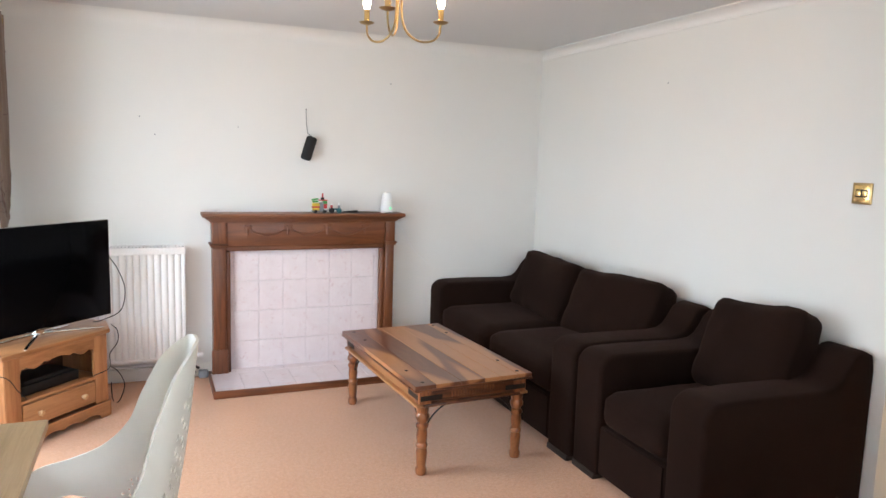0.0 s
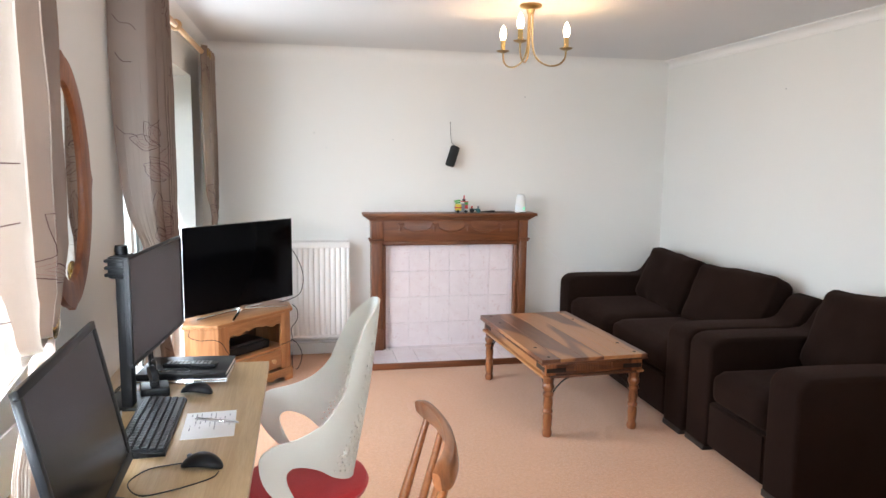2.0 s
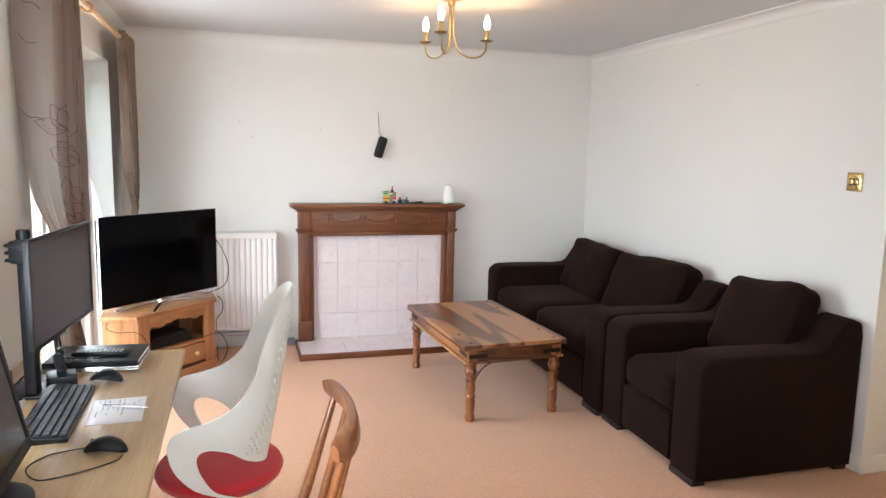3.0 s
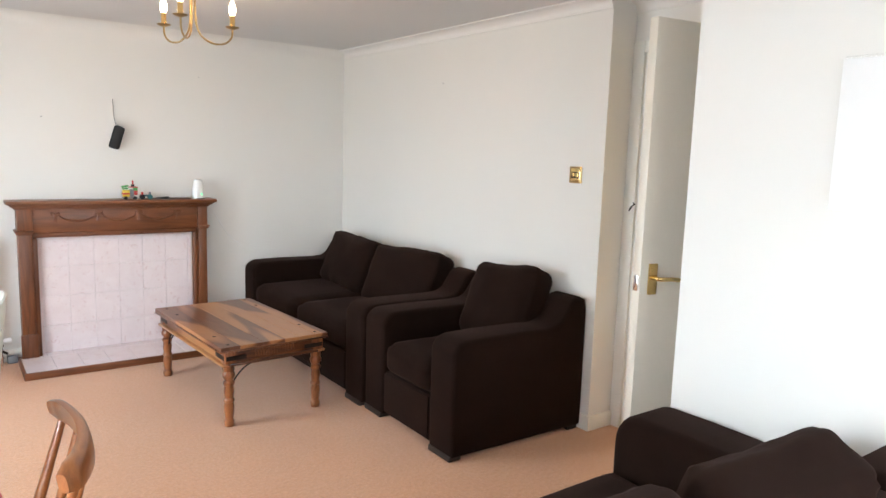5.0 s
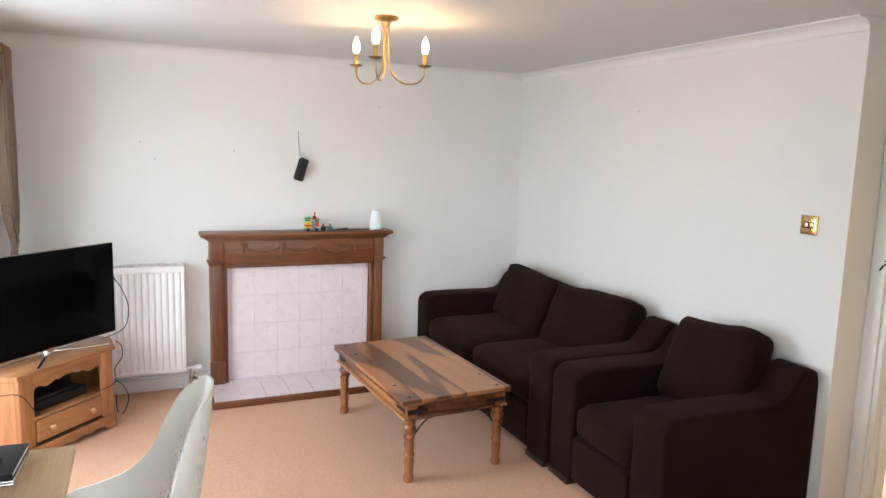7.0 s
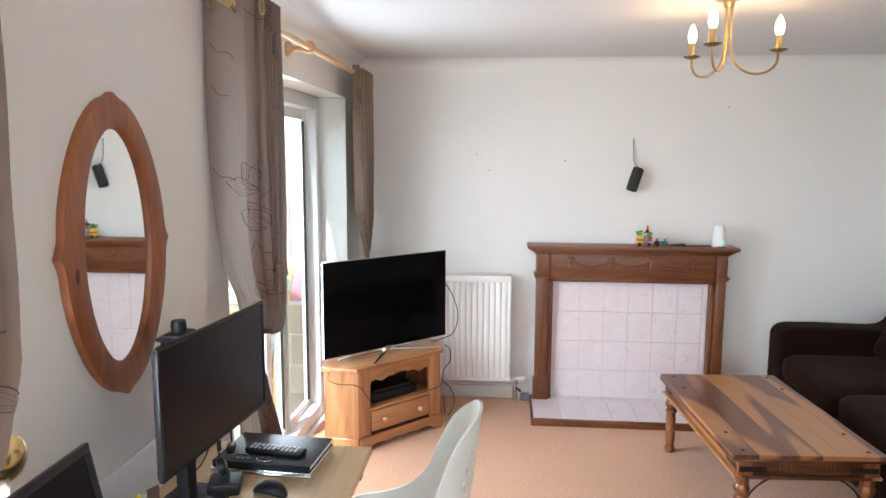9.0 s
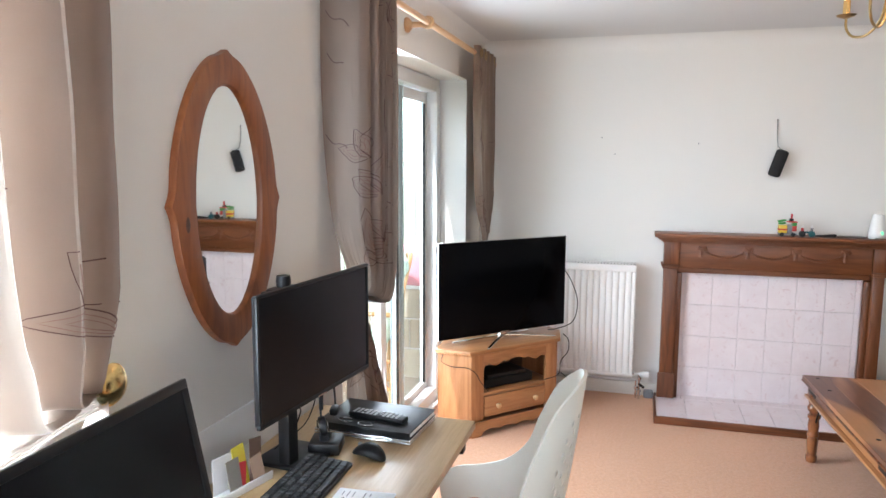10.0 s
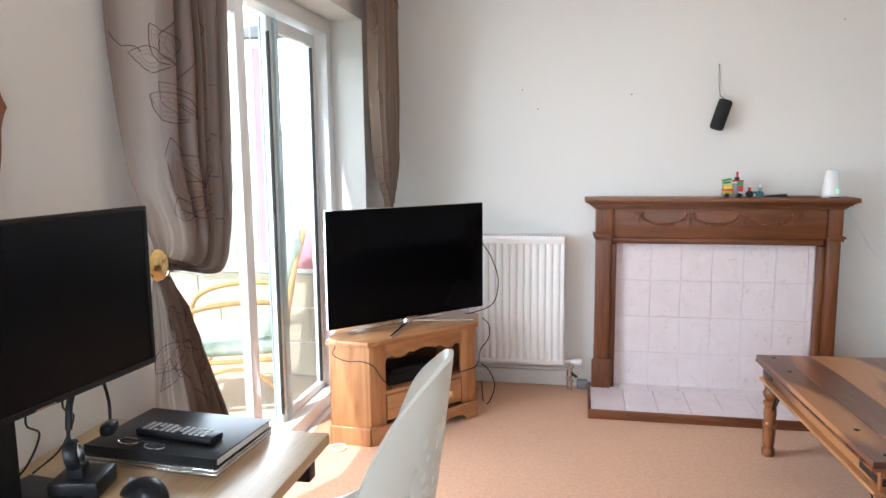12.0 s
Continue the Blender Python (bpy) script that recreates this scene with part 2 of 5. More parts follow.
def prism(pts, z0, z1, axis="z", bev=0.0, seg=2, bm=None):
    """Extrudes a polygon: along z pts are (x, y); along y pts are (x, z); along x pts are (y, z)."""
    own = bmesh.new()
    place = {"z": lambda a, b, h: (a, b, h), "y": lambda a, b, h: (a, h, b), "x": lambda a, b, h: (h, a, b)}[axis]
    low = [own.verts.new(place(a, b, z0)) for a, b in pts]
    high = [own.verts.new(place(a, b, z1)) for a, b in pts]
    own.faces.new(low)
    own.faces.new(high[::-1])
    for i in range(len(pts)):
        j = (i + 1) % len(pts)
        own.faces.new((low[i], high[i], high[j], low[j]))
    bmesh.ops.recalc_face_normals(own, faces=own.faces[:])
    if bev > 0:
        caps = [e for e in own.edges if len({v.co[{"z": 2, "y": 1, "x": 0}[axis]] for v in e.verts}) == 1]
        bmesh.ops.bevel(own, geom=caps, offset=bev, segments=seg, affect="EDGES", profile=0.5)
    return merge(bm, own)


def lathe(profile, n=20, m=None, bm=None):
    """Turns (radius, height) pairs round z."""
    own = bmesh.new()
    rings = []
    for r, z in profile:
        rings.append([own.verts.new((max(r, 0.0002) * math.cos(2 * math.pi * k / n), max(r, 0.0002) * math.sin(2 * math.pi * k / n), z)) for k in range(n)])
    for a, b in zip(rings, rings[1:]):
        for k in range(n):
            own.faces.new((a[k], a[(k + 1) % n], b[(k + 1) % n], b[k]))
    own.faces.new(rings[0][::-1])
    own.faces.new(rings[-1])
    bmesh.ops.recalc_face_normals(own, faces=own.faces[:])
    if m is not None:
        moved(own, m)
    return merge(bm, own)


def smooth_line(pts, n=6):
    """Catmull-Rom through the points."""
    p = [Vector(q) for q in pts]
    p = [p[0] * 2 - p[1]] + p + [p[-1] * 2 - p[-2]]
    out = []
    for i in range(1, len(p) - 2):
        for k in range(n):
            s = k / n
            out.append(0.5 * ((2 * p[i]) + (p[i + 1] - p[i - 1]) * s + (2 * p[i - 1] - 5 * p[i] + 4 * p[i + 1] - p[i + 2]) * s * s + (3 * p[i] - p[i - 1] - 3 * p[i + 1] + p[i + 2]) * s ** 3))
    out.append(p[-2])
    return out


def tube(pts, r, n=8, bm=None, closed=False, flat=1.0):
    own = bmesh.new()
    pts = [Vector(q) for q in pts]
    rings, up = [], None
    for i, q in enumerate(pts):
        if closed:
            d = (pts[(i + 1) % len(pts)] - pts[i - 1]).normalized()
        else:
            d = (pts[min(i + 1, len(pts) - 1)] - pts[max(i - 1, 0)]).normalized()
        if up is None:
            up = Vector((0, 0, 1)) if abs(d.z) < 0.9 else Vector((1, 0, 0))
        side = d.cross(up).normalized()
        up = side.cross(d).normalized()
        rr = r[i] if isinstance(r, (list, tuple)) else r
        rings.append([own.verts.new(q + side * rr * math.cos(2 * math.pi * k / n) + up * rr * flat * math.sin(2 * math.pi * k / n)) for k in range(n)])
    pairs = list(zip(rings, rings[1:])) + ([(rings[-1], rings[0])] if closed else [])
    for a, b in pairs:
        for k in range(n):
            own.faces.new((a[k], a[(k + 1) % n], b[(k + 1) % n], b[k]))
    if not closed:
        own.faces.new(rings[0][::-1])
        own.faces.new(rings[-1])
    bmesh.ops.recalc_face_normals(own, faces=own.faces[:])
    return merge(bm, own)


def cushion(w, d, h, corner=0.06, puff=0.25, wrinkle=0.006, cuts=11, seed=0.0):
    """A soft block centred on its origin: w along x, d along y, h along z, thinner towards its seams."""
    bm = bmesh.new()
    bmesh.ops.create_cube(bm, size=2)
    bmesh.ops.subdivide_edges(bm, edges=bm.edges[:], cuts=cuts, use_grid_fill=True)
    for v in bm.verts:
        x, y, z = v.co
        q = Vector((x * w / 2, y * d / 2, z * h / 2))
        inner = Vector((max(-w / 2 + corner, min(w / 2 - corner, q.x)), max(-d / 2 + corner, min(d / 2 - corner, q.y)), max(-h / 2 + min(corner, h * 0.45), min(h / 2 - min(corner, h * 0.45), q.z))))
        off = q - inner
        if off.length > 1e-6:
            q = inner + off.normalized() * min(corner, max(abs(off.x), abs(off.y), abs(off.z)) if True else corner)
        edge = max(abs(x), abs(y)) ** 3
        q.z *= 1 + puff * (0.5 - edge)
        n = noise.noise(Vector((q.x * 7 + seed, q.y * 7, q.z * 7 + seed))) + 0.5 * noise.noise(Vector((q.x * 19, q.y * 19 + seed, q.z * 19)))
        q += q.normalized() * n * wrinkle
        v.co = q
    bmesh.ops.recalc_face_normals(bm, faces=bm.faces[:])
    return bm


# ---- the room ----
XL, XR, YB, YF, ZC = -0.775, 2.815, 4.70, -2.3, 2.268
XD, XN, YJ, YN = 3.0, 2.05, 1.838, 0.80
setting = dict(kind="structure")
solid("floor", box(XL - 0.13, XD + 0.1, YF - 0.15, YB + 0.15, -0.12, 0), M_CARPET, "peach-coloured short pile carpet over the whole floor", **setting)
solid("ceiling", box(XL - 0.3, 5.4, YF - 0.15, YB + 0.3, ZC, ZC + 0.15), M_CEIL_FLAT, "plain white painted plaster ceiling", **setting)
solid("wall_back", box(XL - 0.3, XR + 0.2, YB, YB + 0.3, -0.1, ZC), M_WALL, "plain cream emulsioned wall with faint marks", **setting)
solid("wall_right", box(XR, XR + 0.18, YJ, YB, -0.1, ZC), M_WALL, "plain cream emulsioned wall", **setting)
PY0, PY1, PZ = 2.45, 4.335, 2.0
WY0, WY1 = -0.7, 1.03
lw = box(XL - 0.3, XL, PY1, YB, -0.1, ZC)
box(XL - 0.3, XL, WY1, PY0, -0.1, ZC, bm=lw)
box(XL - 0.3, XL, YF, WY0, -0.1, ZC, bm=lw)
box(XL - 0.3, XL, PY0, PY1, PZ, ZC, bm=lw)
box(XL - 0.3, XL, WY0, WY1, PZ, ZC, bm=lw)
box(XL - 0.3, XL, WY0, WY1, -0.1, 0.45, bm=lw)
solid("wall_left", lw, M_WALL, "cream emulsioned wall with a patio door and a window", **setting)
dw = box(XD, XD + 0.12, 1.775, YJ + 0.18, -0.1, ZC)
box(XD, XD + 0.12, YN, 0.965, -0.1, ZC, bm=dw)
box(XD, XD + 0.12, 0.965, 1.775, 2.01, ZC, bm=dw)
solid("wall_doorway", dw, M_WALL, "cream wall round the inner doorway", **setting)
solid("wall_near", box(XN, XD + 0.12, YF, YN, -0.1, ZC), M_WALL, "plain cream wall beside the doorway", **setting)
# Unseen rear wall; its window opening is added for the fill behind.
rw = box(XL - 0.3, -0.2, YF - 0.15, YF, -0.1, ZC)
box(1.9, XN, YF - 0.15, YF, -0.1, ZC, bm=rw)
box(-0.2, 1.9, YF - 0.15, YF, -0.1, 0.9, bm=rw)
box(-0.2, 1.9, YF - 0.15, YF, 2.05, ZC, bm=rw)
solid("wall_rear", rw, M_WALL, "unseen cream rear wall with an added wide window opening", **setting)


def coving(name, x0, y0, x1, y1, nx, ny, soft=False):
    """A concave plaster cornice from one corner to the other; nx, ny points into the room. soft: skimmed over, with no steps."""
    bm = bmesh.new()
    if soft:
        prof = [(0, -0.085), (0.002, -0.085)]
        prof += [(0.002 + 0.083 * (1 - math.cos(a)), -0.085 + 0.083 * math.sin(a)) for a in [radians(k * 7.5) for k in range(1, 12)]]
        prof += [(0.088, 0.002), (0, 0.002)]
    else:
        prof = [(0, -0.056), (0.007, -0.056), (0.009, -0.049), (0.006, -0.048)]
        prof += [(0.006 + 0.058 * (1 - math.cos(a)), -0.048 + 0.040 * math.sin(a)) for a in [radians(k * 11.25) for k in range(1, 9)]]
        prof += [(0.066, -0.007), (0.074, -0.007), (0.076, 0.002), (0, 0.002)]
    rows = []
    for x, y in ((x0, y0), (x1, y1)):
        rows.append([bm.verts.new((x + nx * d, y + ny * d, ZC + h)) for d, h in prof])
    for i in range(len(prof)):
        j = (i + 1) % len(prof)
        bm.faces.new((rows[0][i], rows[1][i], rows[1][j], rows[0][j]))
    bm.faces.new(rows[0][::-1])
    bm.faces.new(rows[1])
    bmesh.ops.recalc_face_normals(bm, faces=bm.faces[:])
    return solid(name, bm, M_WALL if soft else M_CEIL, "white plaster coving between wall and ceiling", **setting)


coving("cornice_right", XR, YJ, XR, YB, -1, 0)
coving("cornice_back", XL, YB, XR, YB, 0, -1, True)
coving("cornice_left", XL, YF, XL, YB, 1, 0, True)
coving("cornice_near", XN, YF, XN, YN, -1, 0)
coving("cornice_doorway", XD, YN, XD, YJ, -1, 0)
coving("cornice_rear", XL, YF, XN, YF, 0, 1)


def skirting(name, x0, x1, y0, y1):
    return solid(name, box(x0, x1, y0, y1, 0, 0.085, 0.005), M_GLOSS, "white gloss painted skirting board", **setting)


skirting("baseboard_right", XR - 0.016, XR, YJ - 0.016, YB)
skirting("baseboard_return", XR, XD, YJ - 0.016, YJ)
skirting("baseboard_back", XL, XR - 0.016, YB - 0.016, YB)
skirting("baseboard_left", XL, XL + 0.016, WY0 - 1.2, PY0)
skirting("baseboard_near", XN - 0.016, XN, YF, YN)


# ---- patio door and window ----
def leaf_frame(parent, x, y0, y1, z0, z1, w=0.07, d=0.045, name="sash_frame"):
    bm = box(x - d / 2, x + d / 2, y0, y0 + w, z0, z1, 0.006)
    box(x - d / 2, x + d / 2, y1 - w, y1, z0, z1, 0.006, bm=bm)
    box(x - d / 2, x + d / 2, y0 + w, y1 - w, z0, z0 + w, 0.006, bm=bm)
    box(x - d / 2, x + d / 2, y0 + w, y1 - w, z1 - w, z1, 0.006, bm=bm)
    return part(name, bm, M_UPVC, parent)


def pane(parent, x, y0, y1, z0, z1):
    ob = part("pane", box(x - 0.004, x + 0.004, y0, y1, z0, z1), M_GLASS, parent, "clear double glazed pane", smooth=False)
    ob.visible_shadow = False
    return ob


patio = tagged(new("window_1"), "white plastic sliding patio door with two clear panes", kind="structure")
leaf_frame(patio, -0.985, PY0, PY1 - 0.002, 0.0, PZ - 0.002, 0.075, 0.09, "outer_frame")
leaf_frame(patio, -0.965, PY0 + 0.07, 3.38, 0.055, PZ - 0.08, 0.075, 0.035)
# White stile; its blue-grey colour holds the shade and the glass tint.
M_STILE_SHADE = plain("shaded_white_stile", (0.46, 0.54, 0.59), 0.35, 0.3, vary=0.05)
leaf_frame(patio, -1.02, 3.70, PY1 - 0.07, 0.055, PZ - 0.08, 0.06, 0.03)
part("meeting_stile", box(-1.045, -1.037, 3.70, 3.84, 0.06, PZ - 0.085, 0.002), M_STILE_SHADE, patio, "white stile with blue grey shade in its colour")
part("meeting_stile", box(-1.003, -0.998, 3.745, 3.80, 0.06, PZ - 0.085, 0.002), M_STILE_SHADE, patio, "white stile with blue grey shade in its colour")
pane(patio, -0.965, PY0 + 0.14, 3.31, 0.125, PZ - 0.15)
pane(patio, -1.02, 3.755, PY1 - 0.125, 0.11, PZ - 0.135)
pane(patio, -0.965, 3.455, 3.70, 0.06, PZ - 0.08)
for y0, y1 in ((3.698, 3.710), (PY1 - 0.145, PY1 - 0.130)):
    part("gasket", box(-1.010, -0.998, y0, y1, 0.12, PZ - 0.15), M_BLACK, patio, "black rubber gasket")
side = tagged(new("window_2"), "white plastic framed window with two clear panes", kind="structure")
leaf_frame(side, -0.985, WY0 + 0.002, WY1 - 0.002, 0.45, PZ - 0.002, 0.07, 0.08, "outer_frame")
leaf_frame(side, -0.975, 0.13, 0.22, 0.52, PZ - 0.07, 0.04, 0.05, "mullion")
pane(side, -0.975, WY0 + 0.07, 0.135, 0.52, PZ - 0.07)
pane(side, -0.975, 0.215, WY1 - 0.07, 0.52, PZ - 0.07)
# Unseen window, added round the rear fill.
rear = tagged(new("window_3_added"), "unseen white framed rear window, added for light from behind", kind="structure")
rb = box(-0.19, -0.12, YF - 0.12, YF - 0.05, 0.9, 2.05)
box(1.82, 1.89, YF - 0.12, YF - 0.05, 0.9, 2.05, bm=rb)
box(0.81, 0.89, YF - 0.12, YF - 0.05, 0.97, 1.98, bm=rb)
box(-0.12, 1.82, YF - 0.12, YF - 0.05, 0.9, 0.97, bm=rb)
box(-0.12, 1.82, YF - 0.12, YF - 0.05, 1.98, 2.05, bm=rb)
part("outer_frame", rb, M_UPVC, rear)
gp = part("pane", box(-0.12, 1.82, YF - 0.09, YF - 0.082, 0.97, 1.98), M_GLASS, rear, "clear pane", smooth=False)
gp.visible_shadow = False

# ---- inner door and its frame ----
fr = tagged(new("door_frame"), "white gloss door lining and architrave with brass keep", kind="structure")
ab = box(XD - 0.016, XD, 1.765, 1.835, 0, 2.065, 0.005)
box(XD - 0.016, XD, 0.915, 1.765, 2.005, 2.065, 0.005, bm=ab)
box(XD - 0.016, XD, 0.905, 0.967, 0, 2.0, 0.005, bm=ab)
part("architrave", ab, M_GLOSS, fr)
jb = box(XD, XD + 0.12, 1.745, 1.775, 0, 2.01, 0.002)
box(XD, XD + 0.12, 0.965, 0.985, 0, 2.01, 0.002, bm=jb)
box(XD, XD + 0.12, 0.985, 1.745, 1.99, 2.01, 0.002, bm=jb)
box(XD + 0.045, XD + 0.08, 1.732, 1.745, 0, 1.99, 0.002, bm=jb)
part("lining", jb, M_GLOSS, fr)
part("keep", box(XD + 0.005, XD + 0.035, 1.738, 1.745, 0.99, 1.07, 0.001), M_IRON, fr, "dark metal latch keep")
part("cabin_hook", tube([(XD - 0.018, 1.78, 1.215), (XD - 0.04, 1.775, 1.20), (XD - 0.045, 1.76, 1.22), (XD - 0.03, 1.75, 1.235), (XD - 0.018, 1.77, 1.24)], 0.004, 6), M_IRON, fr, "small dark metal catch")


def inner_door():
    root = tagged(new("door_1"), "flush white painted inner door standing ajar with brass lever handles", kind="structure")
    root.matrix_basis = pose(2.918, 0.955, 0, 0, 0, 172)
    w = 0.755
    part("leaf", box(0, w, -0.04, 0, 0.012, 1.982, 0.002), M_DOOR, root)
    part("latch", box(w - 0.002, w + 0.002, -0.032, -0.010, 0.97, 1.03, 0.0005), M_CHROME, root, "metal latch plate")
    for s, y in ((1, 0.0), (-1, -0.04)):
        h = part("door_handle", box(w - 0.082, w - 0.038, min(y, y + s * 0.007), max(y, y + s * 0.007), 0.955, 1.075, 0.003), M_BRASS, root, "polished brass lever handle on a plate")
        part("lever", tube(smooth_line([(w - 0.06, y, 1.02), (w - 0.06, y + s * 0.035, 1.02), (w - 0.075, y + s * 0.048, 1.02), (w - 0.12, y + s * 0.05, 1.018), (w - 0.162, y + s * 0.046, 1.012)], 5), 0.0085, 10), M_BRASS, h)
    return root


inner_door()

# ---- hall beyond the door ----
M_HALLTILE = plain("cream_floor_tile", (0.66, 0.54, 0.38), 0.3, vary=0.08)
M_HALLWALL = wall_mat("warm_hall_wall", (0.72, 0.60, 0.36))
solid("hall_floor", box(XD + 0.1, 5.3, 0.6, 3.9, -0.12, -0.004), M_GROUT, "grouted bed of the tiled hall floor", **setting)
hw = box(5.25, 5.35, 0.6, 2.60, -0.1, ZC)
box(5.25, 5.35, 3.42, 3.9, -0.1, ZC, bm=hw)
box(5.25, 5.35, 2.60, 3.42, 2.02, ZC, bm=hw)
box(XD + 0.12, 6.4, 3.9, 4.0, -0.1, ZC, bm=hw)
box(XD + 0.12, 5.35, 0.5, 0.6, -0.1, ZC, bm=hw)
box(6.3, 6.4, 2.0, 3.9, -0.1, ZC, bm=hw)
box(5.35, 6.4, 1.9, 2.0, -0.1, ZC, bm=hw)
box(5.35, 6.4, 1.9, 4.0, -0.12, -0.02, bm=hw)
box(5.35, 6.4, 1.9, 4.0, ZC, ZC + 0.1, bm=hw)
box(XR + 0.18, XD + 0.12, YJ + 0.18, 3.9, -0.1, ZC, bm=hw)
solid("wall_hall", hw, M_HALLWALL, "warm cream hall walls", **setting)
gd = tagged(new("door_2"), "white glazed hall door with small panes", kind="structure")
gb = box(5.21, 5.25, 2.62, 2.72, 0.01, 2.0, 0.003)
box(5.21, 5.25, 3.30, 3.40, 0.01, 2.0, 0.003, bm=gb)
box(5.21, 5.25, 2.72, 3.30, 0.01, 0.24, 0.003, bm=gb)
box(5.21, 5.25, 2.72, 3.30, 1.90, 2.0, 0.003, bm=gb)
for z in (0.56, 0.895, 1.23, 1.565):
    box(5.215, 5.245, 2.72, 3.30, z - 0.012, z + 0.012, bm=gb)
for y in (2.913, 3.107):
    box(5.216, 5.244, y - 0.012, y + 0.012, 0.24, 1.90, bm=gb)
part("leaf", gb, M_GLOSS, gd)
# Two added warm area lights, no fittings, brighten the hall and beyond.
hp = area("hall_fill", (4.2, 2.3, 2.24), (4.2, 2.3, 0), 0.4, 0.4, 22, (1.0, 0.86, 0.62))
area("room_beyond_fill", (5.8, 3.0, 2.24), (5.8, 3.0, 0), 0.4, 0.4, 16, (1.0, 0.80, 0.42))
solid("door_mat", box(3.95, 4.5, 2.2, 2.75, 0.0, 0.012, 0.004), M_BLACK, "dark ribbed door mat on the tiled hall floor", "mat")

# ---- fireplace ----
FX0, FX1 = 0.405, 1.640
fp = thing("fireplace", "brown stained wooden fire surround round a pale pink tiled panel", "fireplace")
part("hearth_base", box(FX0 - 0.006, FX1 + 0.006, 4.205, 4.698, 0.0, 0.028, 0.002), M_MANTEL, fp, "brown wooden edging under the hearth")
edge = box(FX0 - 0.012, FX1 + 0.012, 4.196, 4.214, 0.0, 0.046, 0.004)
box(FX0 - 0.012, FX0 + 0.002, 4.214, 4.566, 0.0, 0.046, 0.004, bm=edge)
box(FX1 - 0.002, FX1 + 0.012, 4.214, 4.566, 0.0, 0.046, 0.004, bm=edge)
part("hearth_edging", edge, M_MANTEL, fp, "brown wooden edging strip")
bk = part("tile_backing", box(0.530, 1.552, 4.656, 4.698, 0.03, 0.83), M_GROUT, fp, "pinkish grouted panel")
TW = 0.1572
tile_me, cut_me, hearth_me = None, None, None


def tile_mesh(w, h, flat=False):
    bm = box(0.001, w - 0.001, 0, 0.006, 0.001, h - 0.001, 0.0012, 1) if not flat else box(0.001, w - 0.001, 0.001, h - 0.001, 0, 0.007, 0.0012, 1)
    return mesh_of("tile", bm, M_TILE, False)


def tile(me, x, y, z, parent):
    ob = new("tile", me)
    ob.parent = parent
    ob.location = (x, y, z)


full, left_cut, right_cut = tile_mesh(TW, 0.2), tile_mesh(0.026, 0.2), tile_mesh(0.030, 0.2)
for r in range(4):
    z = 0.828 - 0.2 * (r + 1)
    tile(left_cut, 0.534, 4.650, z, bk)
    for c in range(6):
        tile(full, 0.560 + TW * c, 4.650, z, bk)
    tile(right_cut, 0.560 + TW * 6, 4.650, z, bk)
ht, hl = tile_mesh(TW, 0.352, True), tile_mesh(TW + 0.013, 0.352, True)
slab = part("hearth_bed", box(FX0, FX1, 4.215, 4.60, 0.028, 0.034), M_GROUT, fp, "grouted hearth bed")
tile(hl, FX0 + 0.002, 4.215, 0.034, slab)
for c in range(6):
    tile(ht, FX0 + 0.015 + TW + TW * c - 0.0, 4.215, 0.034, slab)
tile(tile_mesh(FX1 - (FX0 + 0.015 + TW * 7) - 0.001, 0.352, True), FX0 + 0.015 + TW * 7, 4.215, 0.034, slab)
hb = tile_mesh(TW, 0.084, True)
tile(tile_mesh(0.026, 0.084, True), 0.534, 4.567, 0.034, slab)
tile(tile_mesh(0.030, 0.084, True), 0.560 + TW * 6, 4.567, 0.034, slab)
for c in range(6):
    tile(hb, 0.560 + TW * c, 4.567, 0.034, slab)
for s, x0, x1 in ((1, 0.425, 0.535), (-1, 1.536, 1.627)):
    xo, xi = (x0, x1) if s > 0 else (x1, x0)
    leg = part("pilaster", box(min(xo, xi - s * 0.03), max(xo, xi - s * 0.03), 4.575, 4.698, 0.035, 0.90, 0.004), M_MANTEL_V, fp)
    part("plinth", box(min(xo - s * 0.012, xi - s * 0.022), max(xo - s * 0.012, xi - s * 0.022), 4.562, 4.574, 0.035, 0.20, 0.004), M_MANTEL_V, leg)
    part("inner_moulding", box(min(xi - s * 0.03, xi), max(xi - s * 0.03, xi), 4.60, 4.650, 0.035, 0.83, 0.008, 3), M_MANTEL_V, leg)
    cap = box(min(xo - s * 0.016, xi - s * 0.02), max(xo - s * 0.016, xi - s * 0.02), 4.553, 4.698, 0.872, 0.884, 0.003)
    box(min(xo - s * 0.010, xi - s * 0.025), max(xo - s * 0.010, xi - s * 0.025), 4.562, 4.698, 0.858, 0.872, 0.004, bm=cap)
    part("capital", cap, M_MANTEL, leg)
    part("end_block", box(min(xo - s * 0.002, xi - s * 0.025), max(xo - s * 0.002, xi - s * 0.025), 4.566, 4.698, 0.884, 1.020, 0.003), M_MANTEL_V, leg)
part("frieze", box(0.508, 1.558, 4.580, 4.698, 0.868, 1.020, 0.002), M_MANTEL, fp)
part("lintel_moulding", box(0.505, 1.560, 4.600, 4.650, 0.832, 0.868, 0.010, 3), M_MANTEL, fp)
shelf = None
for z0, z1, over, bev in ((1.0205, 1.029, 0.004, 0.002), (1.029, 1.038, 0.014, 0.004), (1.038, 1.048, 0.027, 0.004), (1.048, 1.055, 0.037, 0.002), (1.055, 1.0785, 0.052, 0.005)):
    shelf = box(0.415 - over, 1.636 + over, 4.570 - over, 4.698, z0, z1, bev, 2, bm=shelf)
part("mantel_shelf", shelf, M_MANTEL, fp, "moulded mantel shelf")
posts = (0.64, 0.900, 1.160, 1.42)
